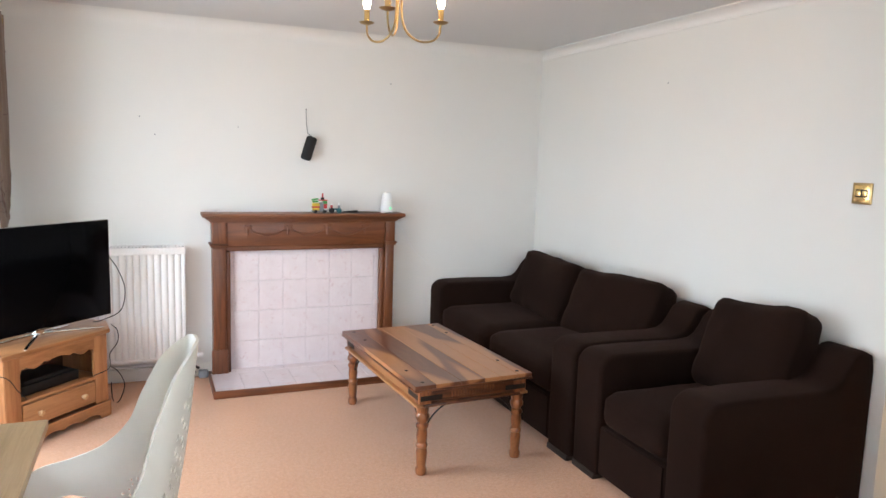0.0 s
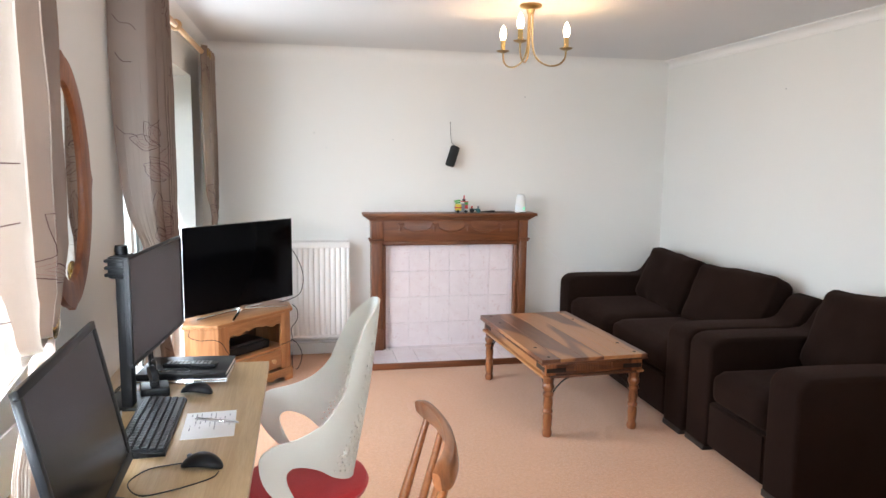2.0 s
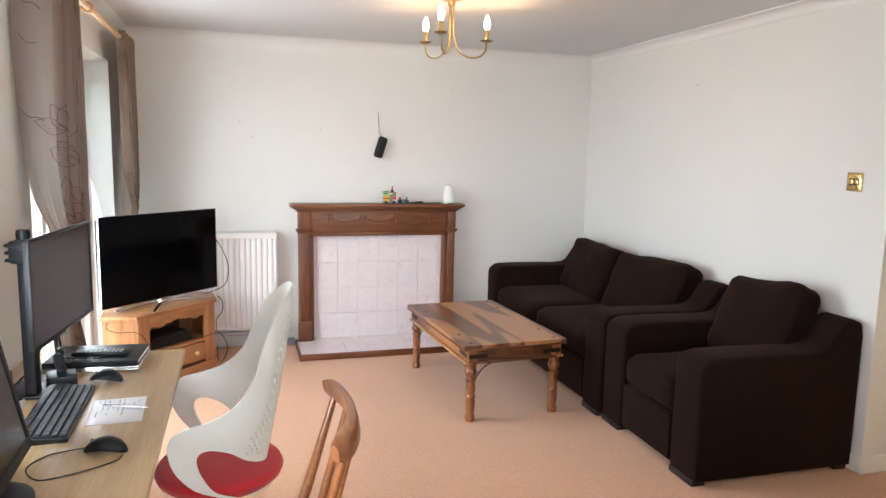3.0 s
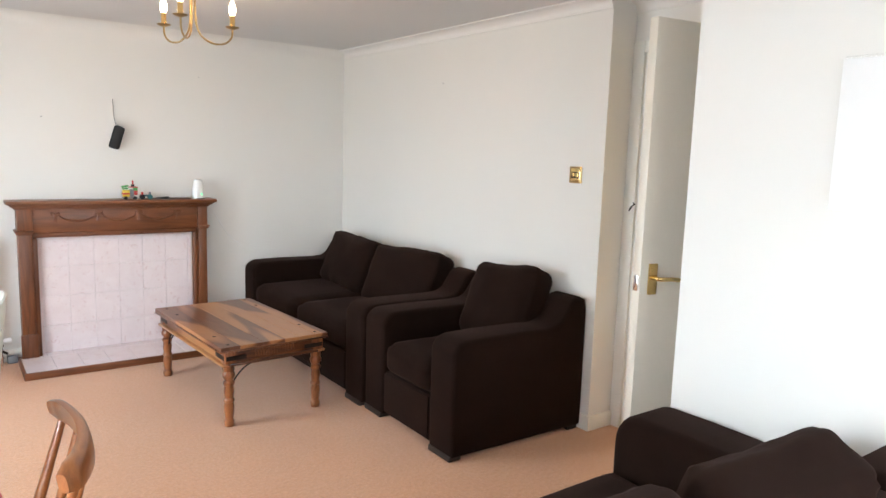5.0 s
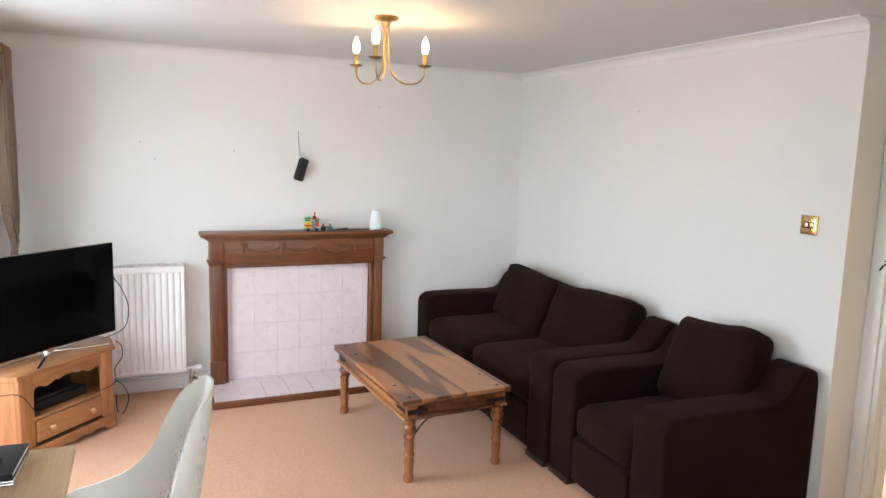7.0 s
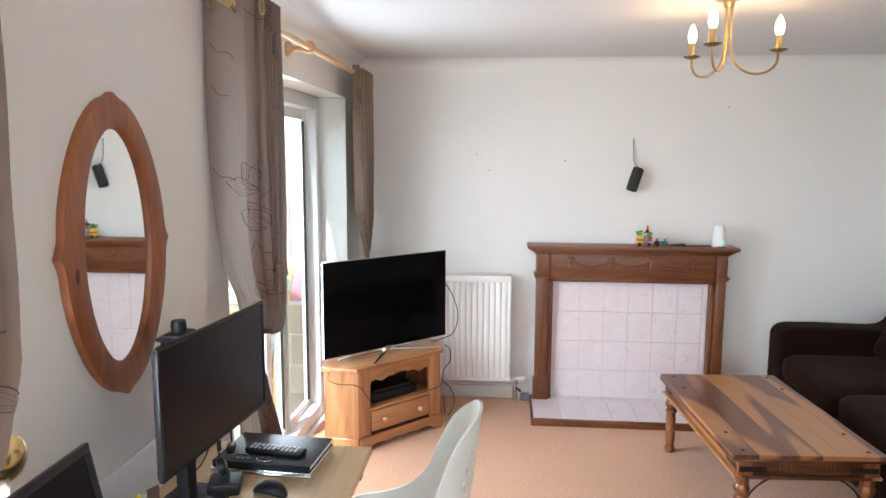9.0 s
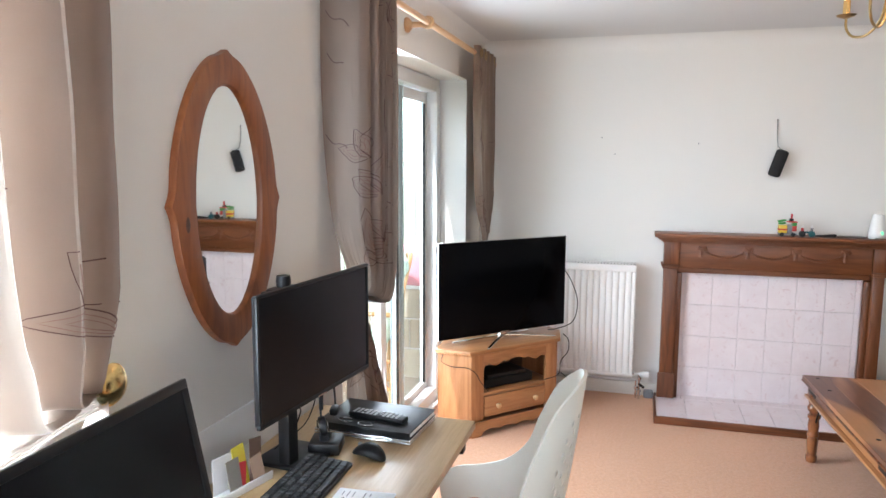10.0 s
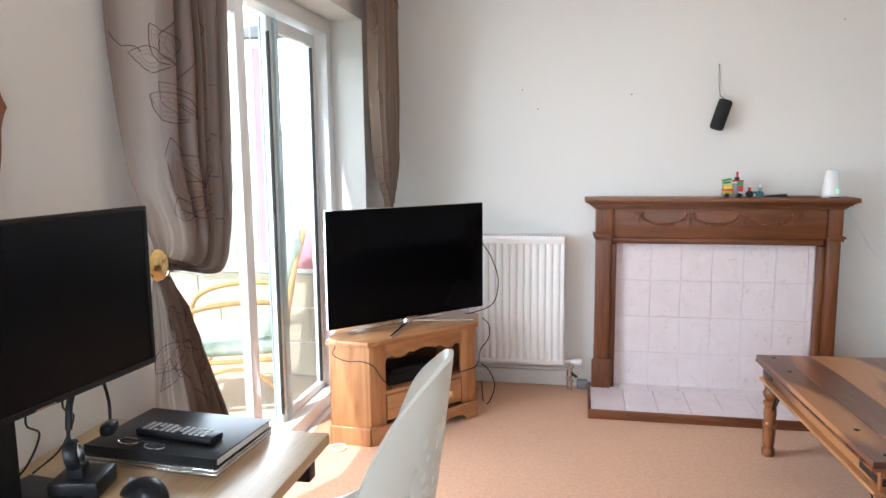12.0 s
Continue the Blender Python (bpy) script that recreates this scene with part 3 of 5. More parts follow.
for px in posts:
    bow = tube(smooth_line([(px - 0.024, 4.578, 0.982), (px - 0.018, 4.576, 0.997), (px, 4.575, 0.985), (px + 0.018, 4.576, 0.997), (px + 0.024, 4.578, 0.982)], 4), 0.0075, 6)
    tube([(px - 0.003, 4.575, 0.984), (px - 0.006, 4.575, 0.935)], 0.0065, 6, bm=bow)
    tube([(px + 0.004, 4.577, 0.984), (px + 0.003, 4.577, 0.932)], 0.005, 6, bm=bow)
    part("carved_bow", bow, M_MANTEL, fp)
for a, b in zip(posts, posts[1:]):
    sw = bmesh.new()
    for k in range(17):
        s = k / 16
        x, z = a + 0.012 + (b - a - 0.024) * s, 0.978 - 0.042 * (1 - (2 * s - 1) ** 2)
        r = 0.0065 + 0.0045 * (1 - abs(2 * s - 1))
        bmesh.ops.create_icosphere(sw, subdivisions=1, radius=r, matrix=Matrix.Translation((x, 4.577, z)))
    part("carved_swag", sw, M_MANTEL, fp)

# ---- radiator ----
rad = thing("radiator", "white enamelled double panel radiator with top grille fixed to the wall", "radiator")
RX0, RX1, RZ0, RZ1, RYF = -0.56, 0.262, 0.165, 0.872, 4.555
n = 20
bm = bmesh.new()
pts = []
for k in range(n * 8 + 1):
    s = k / 8
    f = s - math.floor(s)
    x = RX0 + 0.022 + (RX1 - RX0 - 0.044) * k / (n * 8)
    pts.append((x, RYF + 0.017 * (1 - abs(math.sin(math.pi * f)) ** 0.65)))
lo, hi, lo2, hi2 = [], [], [], []
for x, y in pts:
    lo2.append(bm.verts.new((x, RYF, RZ0 + 0.012)))
    lo.append(bm.verts.new((x, y, RZ0 + 0.05)))
    hi.append(bm.verts.new((x, y, RZ1 - 0.075)))
    hi2.append(bm.verts.new((x, RYF, RZ1 - 0.045)))
for i in range(len(pts) - 1):
    for a, b in ((lo2, lo), (lo, hi), (hi, hi2)):
        bm.faces.new((a[i], a[i + 1], b[i + 1], b[i]))
box(RX0 + 0.004, RX1 - 0.004, RYF + 0.016, RYF + 0.03, RZ0 + 0.02, RZ1 - 0.03, bm=bm)
box(RX0 + 0.004, RX1 - 0.004, RYF + 0.10, RYF + 0.115, RZ0 + 0.02, RZ1 - 0.03, bm=bm)
part("panel", bm, M_RAD, rad)
part("side_cover", box(RX1 - 0.022, RX1, RYF, RYF + 0.12, RZ0, RZ1 - 0.008, 0.006), M_RAD, rad)
part("side_cover", box(RX0, RX0 + 0.022, RYF, RYF + 0.12, RZ0, RZ1 - 0.008, 0.006), M_RAD, rad)
tg = box(RX0, RX1, RYF - 0.004, RYF + 0.008, RZ1 - 0.045, RZ1, 0.004)
box(RX0, RX1, RYF + 0.112, RYF + 0.124, RZ1 - 0.03, RZ1, 0.003, bm=tg)
for k in range(40):
    x = RX0 + 0.012 + (RX1 - RX0 - 0.024) * k / 39
    box(x - 0.004, x + 0.004, RYF + 0.008, RYF + 0.112, RZ1 - 0.012, RZ1 - 0.004, bm=tg)
part("top_grille", tg, M_RAD, rad)
part("bottom_rail", box(RX0, RX1, RYF - 0.003, RYF + 0.03, RZ0 - 0.008, RZ0 + 0.016, 0.006), M_RAD, rad)
v = lathe([(0.008, 0), (0.008, 0.03), (0.014, 0.032), (0.014, 0.05), (0.02, 0.052), (0.021, 0.085), (0.018, 0.09)], 16, Matrix.Translation((0.272, 4.61, 0.165)) @ pose(0, 0, 0, 0, 90, 0))
part("valve", v, M_WHITE, rad, "white thermostatic valve")
part("tail_pipe", tube([(0.262, 4.61, 0.165), (0.30, 4.61, 0.165), (0.305, 4.61, 0.155), (0.305, 4.61, 0.0)], 0.0075, 10), M_CHROME, rad, "bare metal pipe")
part("drain_cock", tube([(0.305, 4.61, 0.10), (0.335, 4.585, 0.085)], 0.008, 8), M_IRON, rad, "dull metal drain cock")
part("tail_pipe", tube([(0.285, 4.61, 0.12), (0.285, 4.625, 0.0)], 0.006, 8), M_CHROME, rad, "bare metal pipe")
part("feed_pipe", tube([(RX0 + 0.05, 4.672, 0.105), (0.285, 4.672, 0.105)], 0.0075, 8), M_WHITE, rad, "white painted pipe along the skirting")
part("lockshield", lathe([(0.012, 0), (0.014, 0.004), (0.014, 0.03), (0.009, 0.034)], 14, Matrix.Translation((0.305, 4.61, 0.165)) @ pose(0, 0, 0, 0, 90, 0)), M_WHITE, rad, "white lockshield cap")
for x, z in ((0.305, 0.135), (0.305, 0.055), (0.285, 0.075)):
    part("compression_nut", lathe([(0.009, -0.009), (0.0125, -0.007), (0.0125, 0.007), (0.009, 0.009)], 6, Matrix.Translation((x, 4.61, z))), M_CHROME, rad, "bright metal nut")
solid("gas_pipe_cover", box(0.335, 0.395, 4.63, 4.68, 0.0, 0.05, 0.01), M_GREY, "grey plastic junction on the carpet beside the hearth", "fitting")

# ---- sofas ----
ARM_H, SEAT_D = 0.593, 0.872


def arm_profile(g=0.0, h=ARM_H):
    p = [(0.002 + g, 0.018 + g), (0.0 + g, 0.30), (0.0 + g, 0.52)]
    for k in range(1, 7):
        a = radians(90 * k / 6)
        p.append((0.09 - (0.09 - g) * math.cos(a), 0.52 + (h - 0.52 - g) * math.sin(a)))
    p += [(0.25, h + 0.002 - g), (0.58, h - 0.004 - g), (0.65, h + 0.003 - g), (0.69, h + 0.026 - g), (0.72, h + 0.068 - g), (0.75, h + 0.114 - g), (0.785, 0.732 - g), (0.82, 0.736 - g), (0.860 - g, 0.718), (SEAT_D - g, 0.66), (SEAT_D - g, 0.018 + g)]
    return p


def sofa(name, label, m, width, seats, arm=0.205, h=ARM_H):
    root = thing(name, label, "sofa" if seats > 1 else "armchair", m)
    for k, y0 in enumerate((0.0, width - arm)):
        a = part("arm", prism(arm_profile(0.0, h), y0, y0 + arm, "y", 0.022, 3), M_SOFA, root)
        line = [(x, 0, z) for x, z in arm_profile(0.010, h)]
        for y in (y0 + 0.008, y0 + arm - 0.008):
            part("piping", tube([(x, y, z) for x, _, z in line], 0.0022, 6), M_SOFA_PIPE, a, "darker seam piping")
        for fx in (-0.004, SEAT_D - 0.09):
            part("foot", box(fx, fx + 0.07, y0 + 0.012, y0 + arm - 0.012, 0.0, 0.03, 0.003), M_FOOT, root, "low black wooden foot")
    y0, y1 = arm + 0.002, width - arm - 0.002
    part("base", box(0.012, SEAT_D - 0.03, y0, y1, 0.03, 0.27, 0.015), M_SOFA, root)
    part("back_frame", moved(box(-0.03, 0.03, y0, y1, 0, 0.45, 0.02, 3), pose(0.828, 0, 0.255, 0, 0, 0)), M_SOFA, root)
    w = (y1 - y0) / seats
    for k in range(seats):
        yc = y0 + w * (k + 0.5)
        sc = part("seat_cushion", cushion(0.70, w - 0.004, 0.185, 0.065, 0.16, 0.004, 11, 3.1 * k + width), M_SOFA, root, "", pose(0.345, yc, 0.352, 0, 0, 0))
        roll = pose(0, 0, 0, 0, 0, 4.0 if seats == 1 else 2.0 - 3.0 * (k % 2))
        size = cushion(0.42, w - 0.035, 0.222, 0.048, 0.36, 0.012, 15, 5.7 * k + width) if seats > 1 else cushion(0.44, w + 0.045, 0.225, 0.055, 0.36, 0.012, 15, width)
        part("back_cushion", size, M_SOFA, root, "plump loose back cushion", pose(0.655 + 0.01 * (k % 2), yc + ((k - 0.5) * 0.03 if seats > 1 else -0.008), 0.632 if seats == 1 else 0.600, 0, -68 if k % 2 else -66, 4 - 8 * (k % 2) if seats > 1 else 1.5) @ roll)
        part("front_panel", box(0.004, 0.0115, yc - w / 2 + 0.012, yc + w / 2 - 0.012, 0.045, 0.262, 0.003), M_SOFA, root, "upholstered front panel")
    return root


sofa("armchair", "dark brown fabric armchair with one plump back cushion", pose(1.94, 1.90, 0, 0, 0, -1.0), 0.87, 1)
sofa("sofa", "dark brown fabric two seater sofa beside the matching armchair", pose(1.94, 2.776, 0), 1.884, 2)
sofa("sofa", "dark brown fabric sofa with its arm against the near wall", pose(0.50, 0.865, 0, 0, 0, -90), 1.54, 2, h=0.632)

# ---- coffee table ----
ct = thing("coffee_table", "low striped sheesham coffee table with turned legs on the carpet", "coffee table", pose(1.439, 3.408, 0, 0, 0, 3.2))
TL2, TW2 = 0.538, 0.312
xs = [-TW2, -0.205, -0.075, 0.05, 0.135, 0.235, TW2]
for a, b in zip(xs, xs[1:]):
    part("plank", box(a + 0.0006, b - 0.0006, -TL2, TL2, 0.418, 0.438, 0.0012, 1), M_SHEESHAM, ct)
rim = box(-TW2 - 0.004, TW2 + 0.004, -TL2 - 0.004, TL2 + 0.004, 0.408, 0.4178, 0.004, 2)
part("top_edge", rim, M_SHEESHAM_X, ct)
for s in (-1, 1):
    part("apron", box(s * 0.268 - 0.012, s * 0.268 + 0.012, -0.462, 0.462, 0.345, 0.4075, 0.003), M_SHEESHAM, ct)
    part("apron", box(-0.236, 0.236, s * 0.500 - 0.012, s * 0.500 + 0.012, 0.345, 0.4075, 0.003), M_SHEESHAM_X, ct)
    part("lower_moulding", box(s * 0.278 - 0.022, s * 0.278 + 0.022, -0.53, 0.53, 0.330, 0.3445, 0.005), M_SHEESHAM, ct)
    part("lower_moulding", box(-0.255, 0.255, s * 0.512 - 0.022, s * 0.512 + 0.022, 0.330, 0.3445, 0.005), M_SHEESHAM_X, ct)
    cv = bmesh.new()
    for k in range(15):
        x = -0.11 + 0.22 * k / 14
        box(x - 0.004, x + 0.004, s * 0.514 - 0.002, s * 0.514 + 0.002, 0.360, 0.396, 0.0015, 1, bm=cv)
    part("carved_band", cv, M_SHEESHAM_X, ct, "carved reeded band")
legp = [(r_ * 1.12, z_) for r_, z_ in [(0.021, 0.0), (0.024, 0.012), (0.024, 0.03), (0.019, 0.04), (0.022, 0.07), (0.024, 0.11), (0.020, 0.13), (0.025, 0.137), (0.025, 0.147), (0.020, 0.155), (0.024, 0.19), (0.021, 0.222), (0.027, 0.232), (0.027, 0.242), (0.019, 0.252), (0.029, 0.272), (0.030, 0.285), (0.023, 0.300), (0.026, 0.306), (0.026, 0.33)]]
for sx in (-1, 1):
    for sy in (-1, 1):
        part("leg", lathe(legp, 20), M_SHEESHAM_Z, ct, "", pose(sx * 0.255, sy * 0.500, 0))
        part("corner_block", box(sx * 0.255 - 0.03, sx * 0.255 + 0.03, sy * 0.500 - 0.03, sy * 0.500 + 0.03, 0.3445, 0.4078, 0.002), M_SHEESHAM_Z, ct)
        c = bmesh.new()
        box(sx * 0.285 - 0.0015, sx * 0.285 + 0.0015, sy * 0.455 - 0.055, sy * 0.455 + 0.055, 0.362, 0.385, bm=c)
        box(sx * 0.225 - 0.055, sx * 0.225 + 0.055, sy * 0.530 - 0.0015, sy * 0.530 + 0.0015, 0.362, 0.385, bm=c)
        part("iron_strap", c, M_IRON, ct, "black iron corner strap")
        part("iron_brace", tube(smooth_line([(sx * 0.237, sy * 0.500, 0.215), (sx * 0.215, sy * 0.500, 0.262), (sx * 0.17, sy * 0.500, 0.305), (sx * 0.12, sy * 0.500, 0.330)], 6), 0.004, 6), M_IRON, ct, "curved black iron brace")
        part("iron_brace", tube(smooth_line([(sx * 0.255, sy * 0.467, 0.215), (sx * 0.255, sy * 0.445, 0.262), (sx * 0.255, sy * 0.40, 0.305), (sx * 0.255, sy * 0.35, 0.330)], 6), 0.004, 6), M_IRON, ct, "curved black iron brace")
stud_me = mesh_of("iron_stud", lathe([(0.010, 0), (0.009, 0.002), (0.005, 0.0035)], 12), M_IRON)
for sx in (-1, 1):
    for y in (-0.49, -0.30, 0.30, 0.49):
        ob = new("iron_stud", stud_me)
        ob.parent = ct
        ob.location = (sx * 0.255, y, 0.4375)


# ---- curtains ----
def curtain_mat():
    m, t, b = nt("taupe_satin")
    v = coords(t)
    g = noise_tex(t, v, 260, 3, 0.6)
    a = noise_tex(t, v, 4, 3, 0.5)
    c = ramp(t, a, [(0.3, (0.150, 0.092, 0.062)), (0.7, (0.188, 0.118, 0.082))])
    t.links.new(c, b.inputs["Base Color"])
    b.inputs["Roughness"].default_value = 0.42
    b.inputs["Sheen Weight"].default_value = 0.08
    bump(t, b, g, 0.12, 0.002)
    tl = t.nodes.new("ShaderNodeBsdfTranslucent")
    tl.inputs[0].default_value = (0.60, 0.51, 0.43, 1)
    mx = t.nodes.new("ShaderNodeMixShader")
    mx.inputs[0].default_value = 0.18
    t.links.new(b.outputs[0], mx.inputs[1])
    t.links.new(tl.outputs[0], mx.inputs[2])
    t.links.new(mx.outputs[0], t.nodes["Material Output"].inputs[0])
    return m


M_CURTAIN = curtain_mat()
M_STITCH = plain("dark_brown_stitching", (0.075, 0.024, 0.019), 0.7)
M_PETAL = plain("dusty_pink_stitching", (0.20, 0.10, 0.085), 0.7)


def curtain(label, outer, inner, tie_y, tie_z, floor_outer, floor_inner, knee_in, folds, x0=-0.672, seed=1, flat=0.3, top=2.165, motifs=14, lean=0.0, flip=False, deep=1.0, spread=0.08, wrap=False):
    """outer is the edge on the wall's side of the tie, inner the edge over the opening; y values. wrap: the flat part returns to the wall."""
    rng = random.Random(seed)
    lift = [rng.uniform(-1, 1) for _ in range(40)]

    def fold(u):
        u = 1 - u if flip else u
        ph = max(0.0, (u - flat)) / (1 - flat)
        k = ph * folds
        a = math.pi * k + 0.3 * math.sin(2.3 * k)
        return (math.sin(2 * a) + 0.3 * math.sin(4 * a) if flip else 1.9 * abs(math.sin(a)) ** 0.6 - 0.9) * (0.35 + 0.65 * min(1, ph * 6)) if ph > 0 else 0.0

    def path(u):
        lerp = lambda a, b: a + (b - a) * u
        yt = lerp(outer, inner)
        if wrap:
            yt = outer + 0.02 * u / flat if u < flat else outer + 0.02 + (inner - outer - 0.02) * (u - flat) / (1 - flat)
            return [(yt, top), (yt, 1.9), (yt - 0.004 * (1 - u), 1.6), (yt + (knee_in - inner) * 0.3 * u, 1.3)] + tail(u)
        return [(yt, top), (yt, 1.9), (lerp(outer + (tie_y - outer) * 0.04, inner), 1.6), (lerp(outer + (tie_y - outer) * 0.25, inner + (knee_in - inner) * 0.3), 1.3)] + tail(u)

    def tail(u):
        lerp = lambda a, b: a + (b - a) * u
        up = [(lerp(outer + (tie_y - outer) * 0.68, knee_in), tie_z + 0.09 - 0.045 * u), (lerp(tie_y, knee_in + (tie_y - knee_in) * 0.22), tie_z + 0.03 - 0.085 * u), (lerp(tie_y - 0.005, tie_y + 0.02), tie_z + 0.02 - 0.045 * u)]
        yf = lerp(floor_outer, floor_inner)
        down = [(tie_y + (yf - tie_y) * 0.22, tie_z - 0.12), (tie_y + (yf - tie_y) * 0.55, tie_z - 0.42), (tie_y + (yf - tie_y) * 0.85, 0.3), (yf, 0.015)]
        return up + down

    nu, per = 120, 6
    amp = [0.042, 0.044, 0.046, 0.044, 0.030, 0.022, 0.013, 0.018, 0.026, 0.032, 0.036]
    push = [0, 0, 0, 0.004, 0.022, 0.026, -0.004, -0.01, 0, 0.004, 0.006]

    side_x = [-0.765, -0.765, -0.758, -0.73, -0.68, -0.655, -0.648, -0.66, -0.68, -0.70, -0.70]

    def back(i, u):
        return (side_x[i] - x0) * (1 - u / flat) if wrap and u < flat else 0.0

    def surface(u):
        pts = [Vector((x0 + back(i, u) + push[i] * (0.3 + 0.7 * u) + deep * amp[i] * fold(u) - lean * (1, 1, 0.9, 0.75, 0.35, 0, 0, 0, 0, 0, 0)[i] * max(0.0, 1 - u / 0.5) + 0.004 * lift[int(u * 30)] * (i > 1), y, z)) for i, (y, z) in enumerate(path(u))]
        return smooth_line(pts, per)

    grid = [surface(i / nu) for i in range(nu + 1)]
    for col in grid:
        for q in col:
            q.x += 0.004 * noise.noise(Vector((q.y * 9 + seed, q.z * 6, 0))) + (0.006 * noise.noise(Vector((q.y * 30, q.z * 22, seed))) if 0.8 < q.z < 1.3 else 0)
            q.x = max(q.x, XL + 0.006)
    bm = bmesh.new()
    vs = [[bm.verts.new(q) for q in col] for col in grid]
    for i in range(nu):
        for j in range(len(vs[0]) - 1):
            bm.faces.new((vs[i][j], vs[i][j + 1], vs[i + 1][j + 1], vs[i + 1][j]))
    bmesh.ops.recalc_face_normals(bm, faces=bm.faces[:])
    root = thing("curtain", label, "curtain")
    cloth = part("cloth", bm, M_CURTAIN, root)
    nj = len(grid[0]) - 1

    def at(u, v):
        u, v = max(0, min(0.9999, u)) * nu, max(0, min(0.9999, v)) * nj
        i, j = int(u), int(v)
        a = grid[i][j].lerp(grid[i][j + 1], v - j)
        b = grid[i + 1][j].lerp(grid[i + 1][j + 1], v - j)
        q = a.lerp(b, u - i)
        nrm = (grid[i + 1][j] - grid[i][j]).cross(grid[i][j + 1] - grid[i][j])
        nrm = nrm.normalized() if nrm.length > 1e-9 else Vector((1, 0, 0))
        if nrm.x < 0:
            nrm = -nrm
        return q + nrm * 0.0018

    st, pk = bmesh.new(), bmesh.new()
    span = abs(inner - outer)
    cloth_w = span * 1.9

    def line(pts, r, bmx):
        tube([at(u, v) for u, v in pts], r, 4, bm=bmx)

    for k in range(motifs):
        cu, cv = rng.uniform(spread, 0.98), (k + rng.uniform(0.1, 0.9)) / motifs * (0.38 if flip else 1)
        if 0.40 < cv < 0.62:
            continue
        here = at(cu, cv)
        per_u = 0.04 / max((at(cu + 0.02, cv) - at(cu - 0.02, cv)).length, 0.04 * abs(span) * 0.9)
        per_v = 0.04 / max((at(cu, cv + 0.02) - at(cu, cv - 0.02)).length, 0.05)
        for leaf in range(rng.choice((2, 3, 3, 4))):
            ang = rng.uniform(-0.5, 0.4) + leaf * 1.1 + (math.pi if rng.random() < 0.3 else 0)
            L, W = rng.uniform(0.10, 0.15), rng.uniform(0.028, 0.038)
            for scale, r, target in ((1.0, 0.0011, st), (0.66, 0.0008, pk), (0.33, 0.0008, pk)):
                pts = []
                for s in range(25):
                    w = s / 12 if s <= 12 else (24 - s) / 12
                    side = 1 if s <= 12 else -1
                    lx = L * (0.5 + (w - 0.5) * (0.25 + 0.75 * scale))
                    ly = side * W * scale * math.sin(math.pi * w) ** 0.8 * (1.15 - 0.4 * w)
                    pts.append((cu + (lx * math.cos(ang) - ly * math.sin(ang)) * per_u, cv - (lx * math.sin(ang) + ly * math.cos(ang)) * per_v))
                line(pts, r, target)
        n = rng.choice((1, 2))
        for _ in range(n):
            u0, v0 = rng.uniform(0, 0.8), cv + rng.uniform(-0.05, 0.05)
            line([(u0 + s * 0.022, v0 + 0.004 * math.sin(s * 0.6) + 0.002 * s) for s in range(rng.randint(6, 12))], 0.0012, st)
    part("leaf_outline", st, M_STITCH, cloth, "dark brown stitched leaf outlines")["kind"] = "stuff"
    part("leaf_filling", pk, M_PETAL, cloth, "dusty pink stitched leaf veins")["kind"] = "stuff"
    for k in range(5):
        u = 0.08 + 0.21 * k
        q = at(u, 0.02)
        part("eyelet", tube([(q.x, q.y + 0.024 * math.cos(a), 2.125 + 0.024 * math.sin(a)) for a in [2 * math.pi * s / 16 for s in range(16)]], 0.004, 6, closed=True), M_BRASS_OLD, root, "dull metal eyelet")
    return root


curtain("taupe satin curtain with stitched leaves tied back beside the patio door", 2.296, 2.570, 2.262, 1.06, 2.28, 2.66, 2.515, 7.0, x0=-0.632, seed=4, flat=0.38, deep=1.05, motifs=20, spread=0.40, wrap=True)
curtain("taupe satin curtain with stitched leaves, sunlit by the window", 1.165, 0.42, 1.10, 1.10, 1.10, 0.60, 0.60, 3.6, x0=-0.63, seed=9, flat=0.45, motifs=11, flip=True, deep=1.2)
curtain("narrow bunched taupe satin curtain in the corner behind the television", 4.665, 4.09, 4.46, 1.06, 4.60, 4.32, 4.22, 5.0, seed=3, flat=0.05, motifs=9, deep=0.8)


def pole(y0, y1, brackets):
    root = thing("curtain_pole", "pale beech wooden curtain pole on round wall brackets", "curtain pole")
    part("rod", tube([(-0.672, y0, 2.125), (-0.672, y1, 2.125)], 0.0145, 14), M_POLE, root)
    for y in brackets:
        b = part("bracket", lathe([(0.034, 0), (0.034, 0.010), (0.026, 0.018), (0.014, 0.03), (0.012, 0.07), (0.018, 0.082)], 18, Matrix.Translation((XL, y, 2.118)) @ pose(0, 0, 0, 0, 90, 0)), M_POLE, root)
        part("ring", tube([(-0.672 + 0.021 * math.cos(a), y, 2.125 + 0.021 * math.sin(a)) for a in [2 * math.pi * s / 16 for s in range(16)]], 0.009, 8, closed=True), M_POLE, b)
    return root


pole(2.02, 4.66, (3.20,))
pole(-0.9, 1.46, (0.2,))


def holdback(y, z):
    root = thing("curtain_holdback", "round polished brass curtain holdback fixed to the wall", "curtain holdback")
    part("stem", tube([(XL, y, z), (-0.625, y, z)], 0.007, 10), M_BRASS, root)
    part("disc", lathe([(0.010, 0), (0.036, 0.003), (0.039, 0.008), (0.034, 0.014), (0.022, 0.018), (0.008, 0.02)], 24, Matrix.Translation((-0.628, y, z)) @ pose(0, 0, 0, 0, 90, 0)), M_BRASS, root)


holdback(1.12, 1.118)
holdback(2.235, 1.06)

